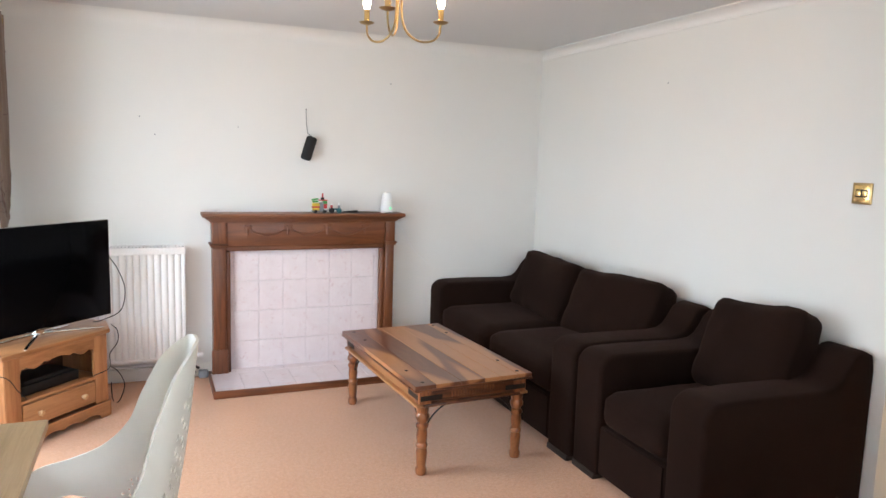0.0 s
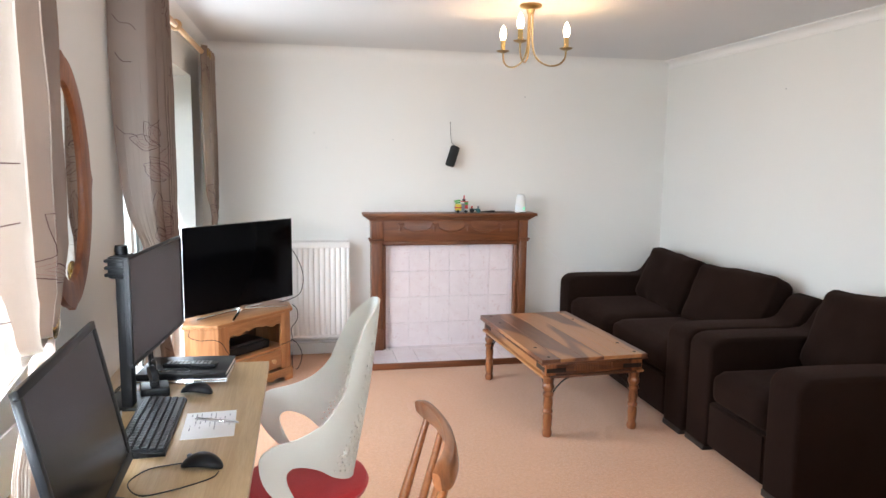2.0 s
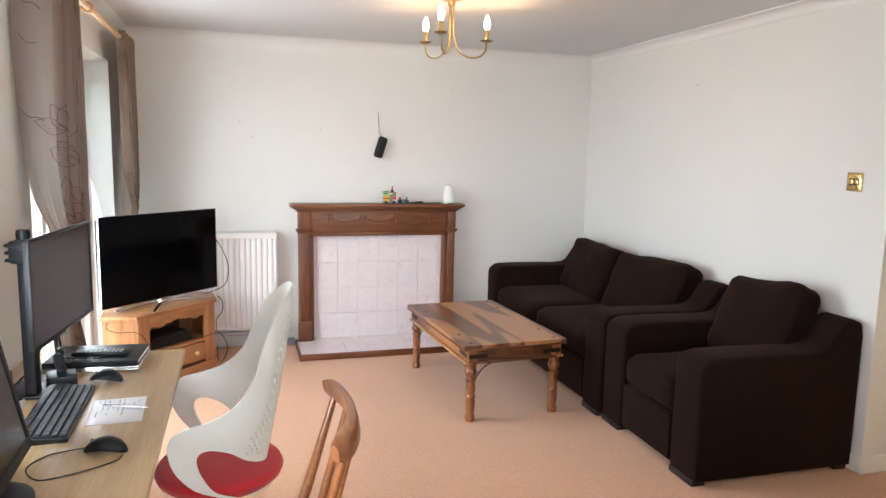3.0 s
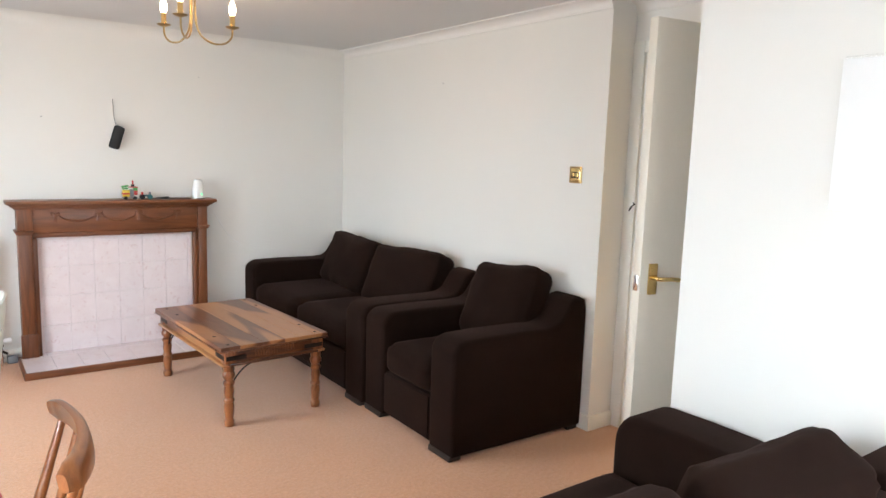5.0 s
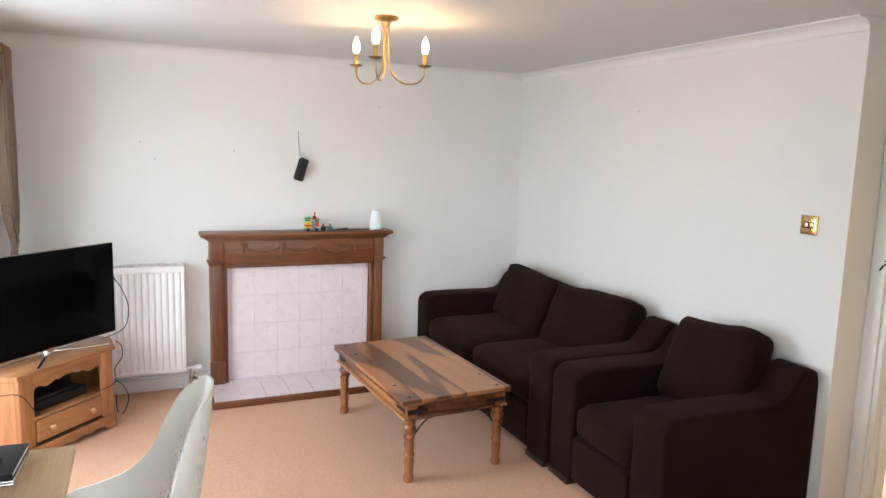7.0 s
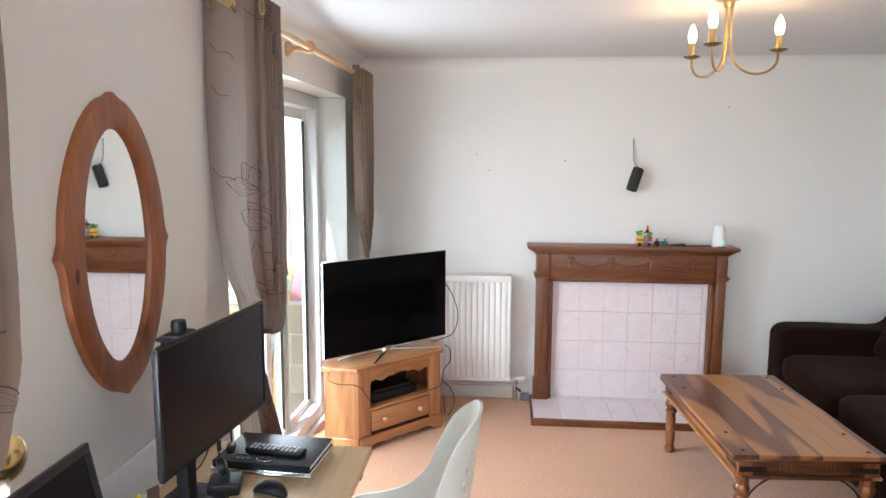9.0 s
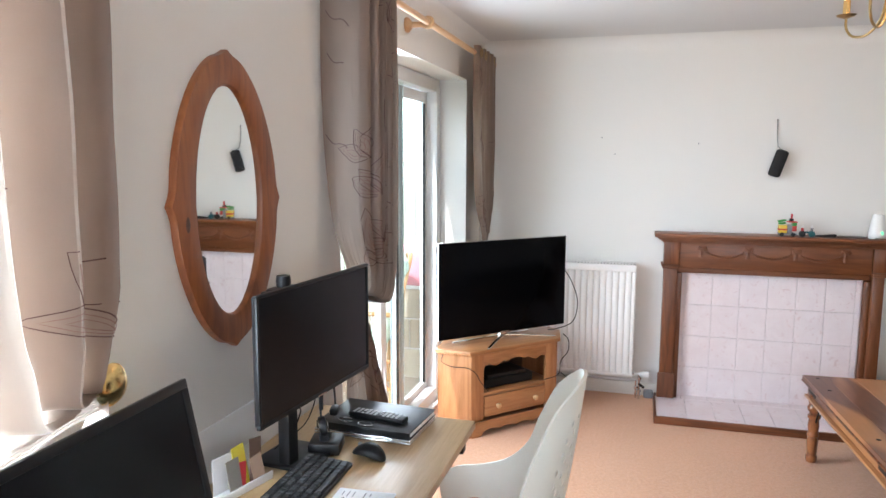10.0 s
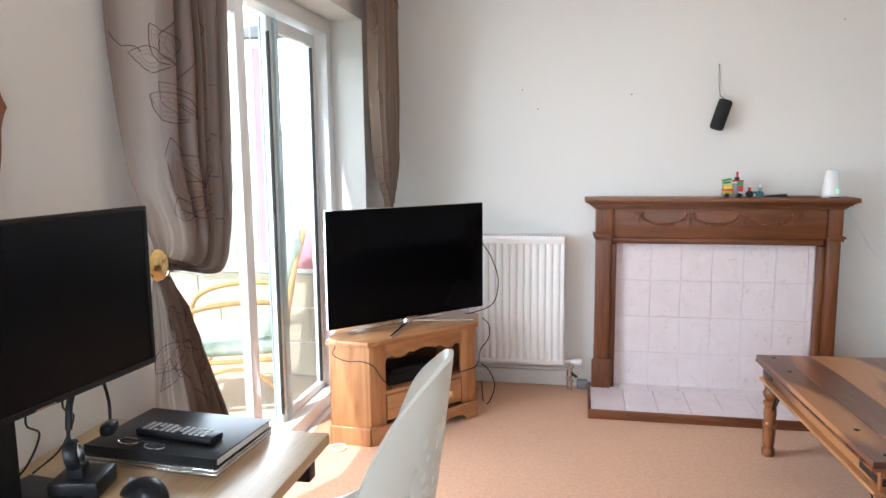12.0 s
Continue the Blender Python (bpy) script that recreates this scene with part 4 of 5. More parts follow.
# ---- mirror ----
mr = thing("wall_mirror", "oval mirror in a thick carved reddish pine frame on the wall", "mirror")
bm = bmesh.new()
N = 128
MA, MB, IA, IB = 0.234, 0.380, 0.147, 0.296
rings = []
for off, h, inn in ((0, 0, 0), (0, 0.014, 0), (0.02, 0.020, 0), (0.40, 0.024, 0), (0.78, 0.022, 0), (0.94, 0.018, 0), (1.0, 0.010, 0), (1.0, 0.001, 0)):
    ring = []
    for k in range(N):
        a = 2 * math.pi * k / N
        c, s = math.cos(a), math.sin(a)
        shape = (abs(c) ** 1.82 + abs(s) ** 1.82) ** (-1 / 1.82)
        d = min(abs(a - q) for q in (0, math.pi / 2, math.pi, 1.5 * math.pi, 2 * math.pi))
        nub = (0.014 if abs(c) > 0.7 else 0.008) * math.exp(-(d / 0.045) ** 2) - 0.002 * math.exp(-((d - 0.14) / 0.06) ** 2)
        oy, oz = MA * shape * c + nub * c, MB * shape * s + nub * s
        iy, iz = IA * c, IB * s
        ring.append(bm.verts.new((h, oy + (iy - oy) * off, oz + (iz - oz) * off)))
    rings.append(ring)
for a, b in zip(rings, rings[1:]):
    for k in range(N):
        bm.faces.new((a[k], a[(k + 1) % N], b[(k + 1) % N], b[k]))
bmesh.ops.recalc_face_normals(bm, faces=bm.faces[:])
mr.matrix_basis = pose(XL, 1.733, 1.406)
part("frame", bm, M_MIRROR_WOOD, mr)
part("knot", lathe([(0.014, 0), (0.010, 0.003), (0.002, 0.004)], 12, pose(0.0225, -0.195, -0.045, 0, 90, 0) @ Matrix.Diagonal((1.6, 0.6, 1, 1))), plain("dark_knot", (0.06, 0.02, 0.01), 0.5), mr, "dark knot in the frame")
g = bmesh.new()
bmesh.ops.create_circle(g, cap_ends=True, segments=64, radius=1.0, matrix=pose(0.010, 0, 0, 90, 0, 90) @ Matrix.Diagonal((IA + 0.004, IB + 0.004, 1, 1)))
g2 = bmesh.new()
fr_ = [g2.verts.new((0.0085, (IA + 0.003) * math.cos(2 * math.pi * k / 64), (IB + 0.003) * math.sin(2 * math.pi * k / 64))) for k in range(64)]
bk_ = [g2.verts.new((0.004, v.co.y, v.co.z)) for v in fr_]
g2.faces.new(fr_)
g2.faces.new(bk_[::-1])
for k in range(64):
    g2.faces.new((fr_[k], bk_[k], bk_[(k + 1) % 64], fr_[(k + 1) % 64]))
g.free()
part("glass", g2, M_MIRROR, mr, "silvered mirror glass", smooth=False)

# ---- chandelier ----
CX, CY = 1.08, 2.974
ch = thing("ceiling_light", "aged brass ceiling light with three lit candle bulbs on curved arms", "ceiling light", pose(CX, CY, 0))
part("ceiling_rose", lathe([(0.055, ZC), (0.058, ZC - 0.008), (0.050, ZC - 0.016), (0.022, ZC - 0.024), (0.018, ZC - 0.045), (0.008, ZC - 0.05)], 28), M_BRASS_OLD, ch)
TIPS = ((0.989, 3.147), (1.276, 2.970), (0.976, 2.805))
for k, (bx, by) in enumerate(TIPS):
    dx, dy = bx - CX, by - CY
    r = math.hypot(dx, dy)
    ux, uy = dx / r, dy / r
    ox, oy = 0.012 * ux, 0.012 * uy
    prof = [(0.012, ZC - 0.03), (0.012, 2.20), (0.013, 2.110), (0.020, 2.045), (0.045, 1.998), (r * 0.5, 1.970), (r * 0.80, 1.976), (r * 0.97, 2.008), (r, 2.050)]
    arm = part("arm", tube(smooth_line([(ux * q, uy * q, z) for q, z in prof], 6), 0.0048, 10), M_BRASS_OLD, ch)
    part("drip_pan", lathe([(0.008, 2.048), (0.030, 2.056), (0.035, 2.061), (0.030, 2.061), (0.008, 2.056)], 24, Matrix.Translation((dx, dy, 0))), M_BRASS_OLD, arm)
    part("candle_tube", lathe([(0.0125, 2.056), (0.0125, 2.112), (0.010, 2.116)], 16, Matrix.Translation((dx, dy, 0))), M_BRASS, arm, "shiny brass candle tube")
    bl = part("bulb", lathe([(0.009, 2.114), (0.014, 2.124), (0.0175, 2.140), (0.0165, 2.158), (0.011, 2.176), (0.005, 2.188), (0.001, 2.194)], 16, Matrix.Translation((dx, dy, 0))), M_BULB, arm, "lit warm candle bulb")
    bl.visible_shadow = False
    d = bpy.data.lights.new("bulb_light", "POINT")
    d.energy, d.color, d.shadow_soft_size = 2.6, (1.0, 0.62, 0.30), 0.018
    new("bulb_light", d).location = (bx, by, 2.152)

# ---- wall things ----
sp = thing("portable_speaker", "small black cylindrical speaker hanging by a grey strap from a nail", "speaker")
part("body", lathe([(0.020, 0), (0.031, 0.004), (0.035, 0.012), (0.035, 0.148), (0.031, 0.156), (0.020, 0.16)], 24, pose(1.022, 4.655, 1.425, 0, 17, 0)), plain("black_mesh_fabric", (0.012, 0.012, 0.013), 0.8, grain=400, bmp=0.3), sp)
part("strap", tube([(1.034, 4.694, 1.757), (1.036, 4.692, 1.66), (1.043, 4.68, 1.60), (1.068, 4.665, 1.578)], 0.0045, 6, flat=0.4), plain("grey_webbing", (0.20, 0.19, 0.18), 0.8), sp)
part("nail", tube([(1.034, 4.70, 1.757), (1.034, 4.688, 1.758)], 0.003, 8), M_IRON, sp)
sw = thing("light_switch", "square brass light switch plate with two rockers", "light switch")
part("plate", box(XR - 0.006, XR, 1.983, 2.072, 1.329, 1.418, 0.003), M_BRASS_OLD, sw)
for y in (2.014, 2.041):
    part("rocker", box(XR - 0.011, XR - 0.005, y - 0.010, y + 0.010, 1.362, 1.386, 0.002), M_BRASS, sw)
part("rocker_surround", box(XR - 0.0085, XR - 0.007, 2.000, 2.055, 1.358, 1.390, 0.001), M_IRON, sw, "dark rocker surround")
part("plate_face", box(XR - 0.0075, XR - 0.0055, 1.993, 2.062, 1.339, 1.408, 0.0008), M_BRASS, sw)
cal = thing("wall_calendar", "blank white wire bound wall calendar hanging on the wall", "calendar")
part("sheet", box(XN - 0.006, XN - 0.001, 0.045, 0.342, 1.345, 1.755, 0.0005), M_PAPER, cal)
for k in range(24):
    y = 0.055 + 0.277 * k / 23
    if abs(y - 0.193) > 0.03:
        part("wire_loop", tube([(XN - 0.004 + 0.006 * math.cos(a), y, 1.757 + 0.006 * math.sin(a)) for a in [2 * math.pi * s / 8 for s in range(8)]], 0.0009, 4, closed=True), M_CHROME, cal)
for k, (x, z) in enumerate(((0.02, 1.66), (0.105, 1.555), (0.60, 1.62), (1.62, 1.96))):
    solid("wall_mark", lathe([(0.004, 0), (0.004, 0.0012), (0.002, 0.002)], 10, Matrix.Translation((x, YB - 0.001, z)) @ pose(0, 0, 0, 90, 0, 0)), M_INK, "small dark filled nail hole in the wall", "wall mark")
solid("wall_mark", lathe([(0.004, 0), (0.004, 0.0012), (0.002, 0.002)], 10, Matrix.Translation((XR - 0.001, 3.28, 1.93)) @ pose(0, 0, 0, 0, -90, 0)), M_INK, "small dark filled nail hole in the wall", "wall mark")
solid("wall_cable", tube(smooth_line([(1.68, 4.694, 1.02), (1.74, 4.695, 0.93), (1.82, 4.696, 0.80), (1.93, 4.696, 0.70)], 6), 0.0022, 6), M_WHITE, "thin white cable tacked along the wall", "cable")

# ---- things on the mantel ----
GREEN, YEL, REDP = plain("green_toy_plastic", (0.05, 0.30, 0.06), 0.35), plain("yellow_toy_plastic", (0.70, 0.50, 0.05), 0.35), plain("red_toy_plastic", (0.50, 0.03, 0.03), 0.35)
BLUEG = plain("teal_toy_plastic", (0.02, 0.12, 0.14), 0.35)
MZ = 1.078
tb = thing("toy_truck", "small green, yellow and red toy brick truck on the mantel shelf", "toy", pose(1.055, 4.585, MZ))
part("chassis", box(0, 0.098, -0.022, 0.022, 0.010, 0.018, 0.001), M_GREY, tb)
part("cab", box(0.002, 0.045, -0.02, 0.02, 0.019, 0.066, 0.002), YEL, tb)
part("cab_stripe", box(0.0, 0.047, -0.0215, 0.0215, 0.036, 0.046, 0.001), REDP, tb)
part("cage", box(0.050, 0.072, -0.02, 0.02, 0.019, 0.07, 0.001), M_GREY, tb)
part("side_panel", box(0.073, 0.096, -0.02, 0.02, 0.032, 0.062, 0.001), REDP, tb)
part("side_panel", box(0.073, 0.096, -0.02, 0.02, 0.062, 0.082, 0.001), GREEN, tb)
part("roof", box(0.045, 0.098, -0.022, 0.022, 0.083, 0.089, 0.001), REDP, tb)
part("awning", moved(box(-0.006, 0.036, -0.022, 0.022, 0, 0.009, 0.002), pose(0.004, 0, 0.084, 0, -12, 0)), GREEN, tb)
part("awning", moved(box(-0.002, 0.034, -0.018, 0.018, 0, 0.010, 0.002), pose(0.004, 0, 0.070, 0, -6, 0)), GREEN, tb)
part("chimney", box(0.064, 0.074, -0.006, 0.004, 0.09, 0.132, 0.001), REDP, tb)
part("crate", box(0.058, 0.078, -0.012, 0.012, 0.0895, 0.104, 0.001), M_BLACK, tb)
for x in (0.018, 0.078):
    for y in (-0.023, 0.023):
        part("wheel", lathe([(0.004, -0.004), (0.011, -0.004), (0.012, 0), (0.011, 0.004), (0.004, 0.004)], 16, Matrix.Translation((x, y, 0.012)) @ pose(0, 0, 0, 90, 0, 0)), M_BLACK, tb)
te = thing("toy_vehicle", "tiny dark toy brick vehicle with two white lamps", "toy", pose(1.168, 4.58, MZ))
for x in (0.016, 0.066):
    part("wheel", lathe([(0.004, -0.012), (0.017, -0.012), (0.018, 0), (0.017, 0.012), (0.004, 0.012)], 18, Matrix.Translation((x, 0, 0.018)) @ pose(0, 0, 0, 90, 0, 0)), BLUEG if x > 0.05 else M_BLACK, te)
    part("post", box(x - 0.007, x + 0.007, -0.006, 0.006, 0.034, 0.052, 0.001), REDP if x < 0.05 else M_GREY, te)
    part("lamp", lathe([(0.006, 0), (0.006, 0.010), (0.003, 0.016)], 10, Matrix.Translation((x, 0, 0.0525))), M_WHITE, te)
part("chassis", box(0.01, 0.075, -0.008, 0.008, 0.022, 0.032, 0.001), BLUEG, te)
solid("comb", prism([(0, 0), (0.115, -0.004), (0.122, 0.004), (0.118, 0.014), (0.06, 0.010), (0, 0.004)], -0.012, 0.012, "y", 0.0015, 1), M_BLACK, "flat black plastic comb lying on the mantel shelf", "comb", m=pose(1.245, 4.59, MZ + 0.0045))
solid("phone", box(0, 0.15, -0.036, 0.036, 0, 0.008, 0.003), plain("dark_brown_case", (0.06, 0.035, 0.028), 0.45), "slim dark mobile phone lying on the mantel shelf", "phone", m=pose(1.362, 4.60, MZ))
af = thing("air_freshener", "white plastic air freshener with a small green light", "air freshener", pose(1.575, 4.60, MZ))
part("body", lathe([(0.040, 0), (0.044, 0.006), (0.043, 0.03), (0.038, 0.08), (0.031, 0.125), (0.027, 0.138), (0.015, 0.142)], 28), M_WHITE, af)
part("indicator", lathe([(0.010, 0), (0.008, 0.003), (0.002, 0.004)], 12, pose(0.012, -0.038, 0.034, 90, 0, 0)), glow("green_indicator", (0.15, 0.9, 0.35), 1.2), af, "small green indicator light")
part("base", box(-0.02, 0.03, -0.046, -0.03, 0, 0.006, 0.002), M_BLACK, af)

# ---- television and its stand ----
stand = thing("tv_stand", "honey pine corner television stand with scalloped rail and one drawer", "tv stand", pose(-0.575, 3.692, 0, 0, 0, 47))
foot = [(0, 0), (0.60, 0), (0.724, 0.149), (0.70, 0.30), (0.36, 0.60), (0.20, 0.475), (-0.126, 0.149)]


def grow(pts, d):
    cx, cy = sum(p[0] for p in pts) / len(pts), sum(p[1] for p in pts) / len(pts)
    return [(x + d * (x - cx) / math.hypot(x - cx, y - cy), y + d * (y - cy) / math.hypot(x - cx, y - cy)) for x, y in pts]


part("top", prism(grow(foot, 0.018), 0.464, 0.488, "z", 0.006, 2), M_PINE_X, stand)


def wall_strip(p, q, z0, z1, t=0.018):
    L = math.hypot(q[0] - p[0], q[1] - p[1])
    return moved(box(0, L, 0, t, z0, z1, 0.002, 1), pose(p[0], p[1], 0, 0, 0, math.degrees(math.atan2(q[1] - p[1], q[0] - p[0]))))


part("side_panel", wall_strip(foot[6], foot[0], 0.0, 0.464), M_PINE, stand)
part("side_panel", wall_strip(foot[1], foot[2], 0.0, 0.464), M_PINE, stand)
part("back_panel", wall_strip(foot[2], foot[3], 0.0, 0.464), M_PINE, stand)
part("back_panel", wall_strip(foot[3], foot[4], 0.0, 0.464), M_PINE, stand)
part("back_panel", wall_strip(foot[4], foot[6], 0.0, 0.464), M_PINE, stand)
for x0, x1 in ((0.003, 0.082), (0.518, 0.597)):
    part("stile", box(x0, x1, 0.0, 0.02, 0.085, 0.464, 0.002), M_PINE, stand)
sc = [(0.082, 0.464), (0.082, 0.375)]
for k in range(33):
    s = k / 32
    x = 0.09 + 0.42 * s
    c = abs(2 * s - 1)
    z = 0.398 + 0.012 * math.cos(3 * math.pi * 2 * s) * (c > 0.33) - 0.012 * (c > 0.9) + (0.016 * math.cos(c / 0.33 * math.pi / 2) if c < 0.33 else 0)
    sc.append((x, z))
sc += [(0.518, 0.375), (0.518, 0.464)]
part("scalloped_rail", prism(sc, 0.0, 0.02, "y"), M_PINE_X, stand)
part("shelf", box(0.02, 0.58, 0.006, 0.29, 0.222, 0.238, 0.002), M_PINE_X, stand)
part("inner_back", box(0.03, 0.57, 0.292, 0.30, 0.10, 0.46), plain("dark_pine_inside", (0.10, 0.05, 0.025), 0.7), stand)
dr = part("drawer_front", box(0.088, 0.512, -0.004, 0.018, 0.102, 0.218, 0.005), M_PINE_X, stand)
for x in (0.17, 0.43):
    part("knob", lathe([(0.008, 0), (0.007, 0.008), (0.014, 0.014), (0.016, 0.02), (0.012, 0.027), (0.003, 0.029)], 16, pose(x, -0.004, 0.16, 90, 0, 0)), M_POLE, dr, "turned pale wooden knob")
part("drawer_box", box(0.10, 0.50, 0.018, 0.27, 0.105, 0.20), M_PINE, stand)


def plinth(p, q):
    L = math.hypot(q[0] - p[0], q[1] - p[1])
    pts = [(0, 0), (0.10 * L if L > 0.3 else L, 0.0)]
    if L > 0.3:
        for k in range(25):
            s = k / 24
            pts.append((L * (0.12 + 0.76 * s), 0.022 + 0.014 * abs(math.sin(math.pi * 4 * s)) ** 0.7 * (1 if 0.0 < s < 1.0 else 0)))
        pts += [(0.90 * L, 0.0), (L, 0)]
    pts += [(L, 0.085), (0, 0.085)]
    return moved(prism(pts, -0.014, 0.0, "y", 0.002, 1), pose(p[0], p[1], 0, 0, 0, math.degrees(math.atan2(q[1] - p[1], q[0] - p[0]))))


part("plinth", plinth(foot[6], foot[0]), M_PINE, stand)
part("plinth", plinth(foot[0], foot[1]), M_PINE_X, stand)
part("plinth", plinth(foot[1], foot[2]), M_PINE, stand)
bx = thing("set_top_box", "black set top box on the shelf of the television stand", "set top box", pose(-0.575, 3.692, 0.238, 0, 0, 47))
part("case", box(0.13, 0.46, 0.05, 0.24, 0.004, 0.055, 0.004), M_BLACK, bx)
part("case", box(0.15, 0.42, 0.06, 0.22, 0.0555, 0.075, 0.004), M_BLACK, bx)
for x in (0.15, 0.44):
    part("foot", box(x - 0.01, x + 0.01, 0.07, 0.09, 0, 0.005), M_BLACK, bx)

tv = thing("television", "large black flat television with silver edge on splayed chrome feet", "television", pose(-0.4615, 3.9985, 0, 0, 0, 45.4))
part("back_case", box(-0.425, 0.425, 0.006, 0.045, 0.56, 1.055, 0.012), M_BLACK, tv)
part("bezel", box(-0.437, 0.437, -0.010, 0.0055, 0.532, 1.071, 0.003), M_SILVER, tv, "thin silver edge")
part("screen", box(-0.4345, 0.4345, -0.0125, -0.0098, 0.5345, 1.0685, 0.001), M_SCREEN, tv, "glossy black screen")
part("badge", box(-0.03, 0.03, -0.0135, -0.0122, 0.5375, 0.5415), M_SILVER, tv, "thin pale bar of tiny lettering")
part("neck", box(-0.025, 0.025, -0.005, 0.035, 0.502, 0.60, 0.006), M_CHROME, tv)
for fx, fy in ((-0.31, 0.05), (-0.20, -0.15), (0.30, -0.10), (0.24, 0.095)):
    part("stand_foot", tube([(0, 0.01, 0.514), (fx * 0.25, 0.01 + fy * 0.25, 0.510), (fx, fy, 0.4955)], [0.013, 0.011, 0.007], 8, flat=0.6), M_CHROME, tv, "chrome splayed foot")
cab = lambda pts, lab, r=0.0028: solid("cable", tube(smooth_line(pts, 6), r, 6), M_BLACK, lab, "cable")
cab([(-0.155, 4.33, 0.86), (-0.11, 4.35, 0.78), (-0.075, 4.36, 0.66), (-0.10, 4.34, 0.54), (-0.20, 4.30, 0.497), (-0.24, 4.28, 0.495)], "thin black cable drooping from the television over the radiator")
cab([(-0.15, 4.30, 0.470), (-0.12, 4.32, 0.43), (-0.12, 4.32, 0.36), (-0.16, 4.30, 0.30), (-0.155, 4.12, 0.27), (-0.23, 4.06, 0.25)], "thin black cable looping beside the television stand")
cab([(-0.16, 4.32, 0.22), (-0.12, 4.33, 0.18), (-0.09, 4.33, 0.10), (-0.12, 4.31, 0.012), (-0.155, 4.36, 0.006), (-0.16, 4.33, 0.12)], "thin black cable trailing onto the carpet")
cab([(-0.735, 3.69, 0.46), (-0.74, 3.675, 0.425), (-0.68, 3.672, 0.40), (-0.60, 3.672, 0.40), (-0.555, 3.695, 0.37), (-0.53, 3.725, 0.31), (-0.50, 3.78, 0.245)], "thin black cable draped round the television stand", 0.0022)
solid("cable", tube(smooth_line([(-0.74, 3.62, 0.008), (-0.70, 3.60, 0.008), (-0.68, 3.64, 0.010), (-0.71, 3.67, 0.010), (-0.75, 3.65, 0.009), (-0.74, 3.61, 0.016)], 6), 0.004, 6), M_WHITE, "coiled white cable on the carpet by the patio door", "cable")

# ---- desk ----
dk = thing("desk", "beech laminate desk with dark metal legs against the wall", "desk")
DZ = 0.69
part("worktop", box(-0.762, -0.208, 0.52, 2.212, 0.664, DZ, 0.003), M_DESK, dk)
for y in (0.58, 2.165):
    part("cross_rail", box(-0.72, -0.232, y - 0.018, y + 0.018, 0.60, 0.6635, 0.003), M_IRON, dk, "dark metal rail under the worktop")
    for x in (-0.70, -0.56):
        part("leg", box(x - 0.02, x + 0.02, y - 0.018, y + 0.018, 0.0, 0.60, 0.003), M_IRON, dk, "dark square metal leg")
part("back_board", box(-0.772, -0.764, 0.60, 1.98, 0.60, 0.835, 0.002), M_WHITE, dk, "white upstand board")


def monitor(label, m, w, h, bez, tilt, screen_mat, lift):
    root = thing("monitor", label, "monitor", m)
    tm = pose(0, 0, lift, 0, tilt, 0)
    part("casing", moved(box(-0.034, -0.010, -w / 2 + 0.12, w / 2 - 0.12, 0.05, h - 0.06, 0.010, bm=box(-0.013, -0.002, -w / 2 + 0.004, w / 2 - 0.004, 0.005, h - 0.004, 0.003)), tm), M_BLACK, root)
    fb = box(-0.006, 0.006, -w / 2, w / 2, 0, bez * 1.3, 0.002)
    box(-0.006, 0.006, -w / 2, w / 2, h - bez, h, 0.002, bm=fb)
    box(-0.006, 0.006, -w / 2, -w / 2 + bez, bez * 1.3, h - bez, 0.002, bm=fb)
    box(-0.006, 0.006, w / 2 - bez, w / 2, bez * 1.3, h - bez, 0.002, bm=fb)
    part("bezel", moved(fb, tm), M_BLACK, root)
    part("screen", moved(box(-0.002, 0.003, -w / 2 + bez, w / 2 - bez, bez * 1.3, h - bez), tm), screen_mat, root, "matte dark screen")
    return root


m1 = monitor("slim black monitor on a black stand on the desk", pose(-0.517, 1.738, 0, 0, 0, -5.4), 0.534, 0.312, 0.008, 0, M_MATTE_SCREEN, 0.903)
part("stand_column", box(-0.12, -0.085, -0.022, 0.022, DZ + 0.012, 1.16, 0.004), M_BLACK, m1)
part("arm_bracket", box(-0.086, -0.028, -0.03, 0.03, 1.03, 1.11, 0.006), M_BLACK, m1)
head = part("column_head", box(-0.135, -0.075, -0.045, 0.045, 1.115, 1.185, 0.010), M_BLACK, m1)
for z in (1.128, 1.150, 1.172):
    part("rib", box(-0.141, -0.069, -0.051, 0.051, z - 0.005, z + 0.005, 0.003), M_BLACK, head)
part("clamp_knob", lathe([(0.010, -0.02), (0.018, -0.018), (0.020, 0), (0.018, 0.014)], 12, pose(-0.105, 0.0, 1.20, 0, 0, 0)), M_BLACK, head)
part("stand_base", box(-0.20, -0.03, -0.03, 0.14, DZ, DZ + 0.012, 0.004), M_BLACK, m1)
part("label_bar", box(-0.0072, 0.0075, -0.02, 0.02, 0.9045, 0.908), M_SILVER, m1, "pale bar of tiny lettering")
m2 = monitor("older grey framed monitor leaning back on its oval foot", pose(-0.498, 1.008, 0, 0, 0, 2), 0.525, 0.37, 0.018, -11.5, M_MATTE_SCREEN, 0.725)
part("stand_column", moved(box(-0.05, -0.02, -0.03, 0.03, 0, 0.22, 0.006), pose(-0.035, 0, DZ + 0.012, 0, -12, 0)), M_BLACK, m2)
part("stand_base", lathe([(0.11, 0), (0.115, 0.006), (0.09, 0.016), (0.03, 0.02)], 28, pose(-0.03, 0, DZ, 0, 0, 0) @ Matrix.Diagonal((0.8, 1.1, 1, 1))), M_BLACK, m2)

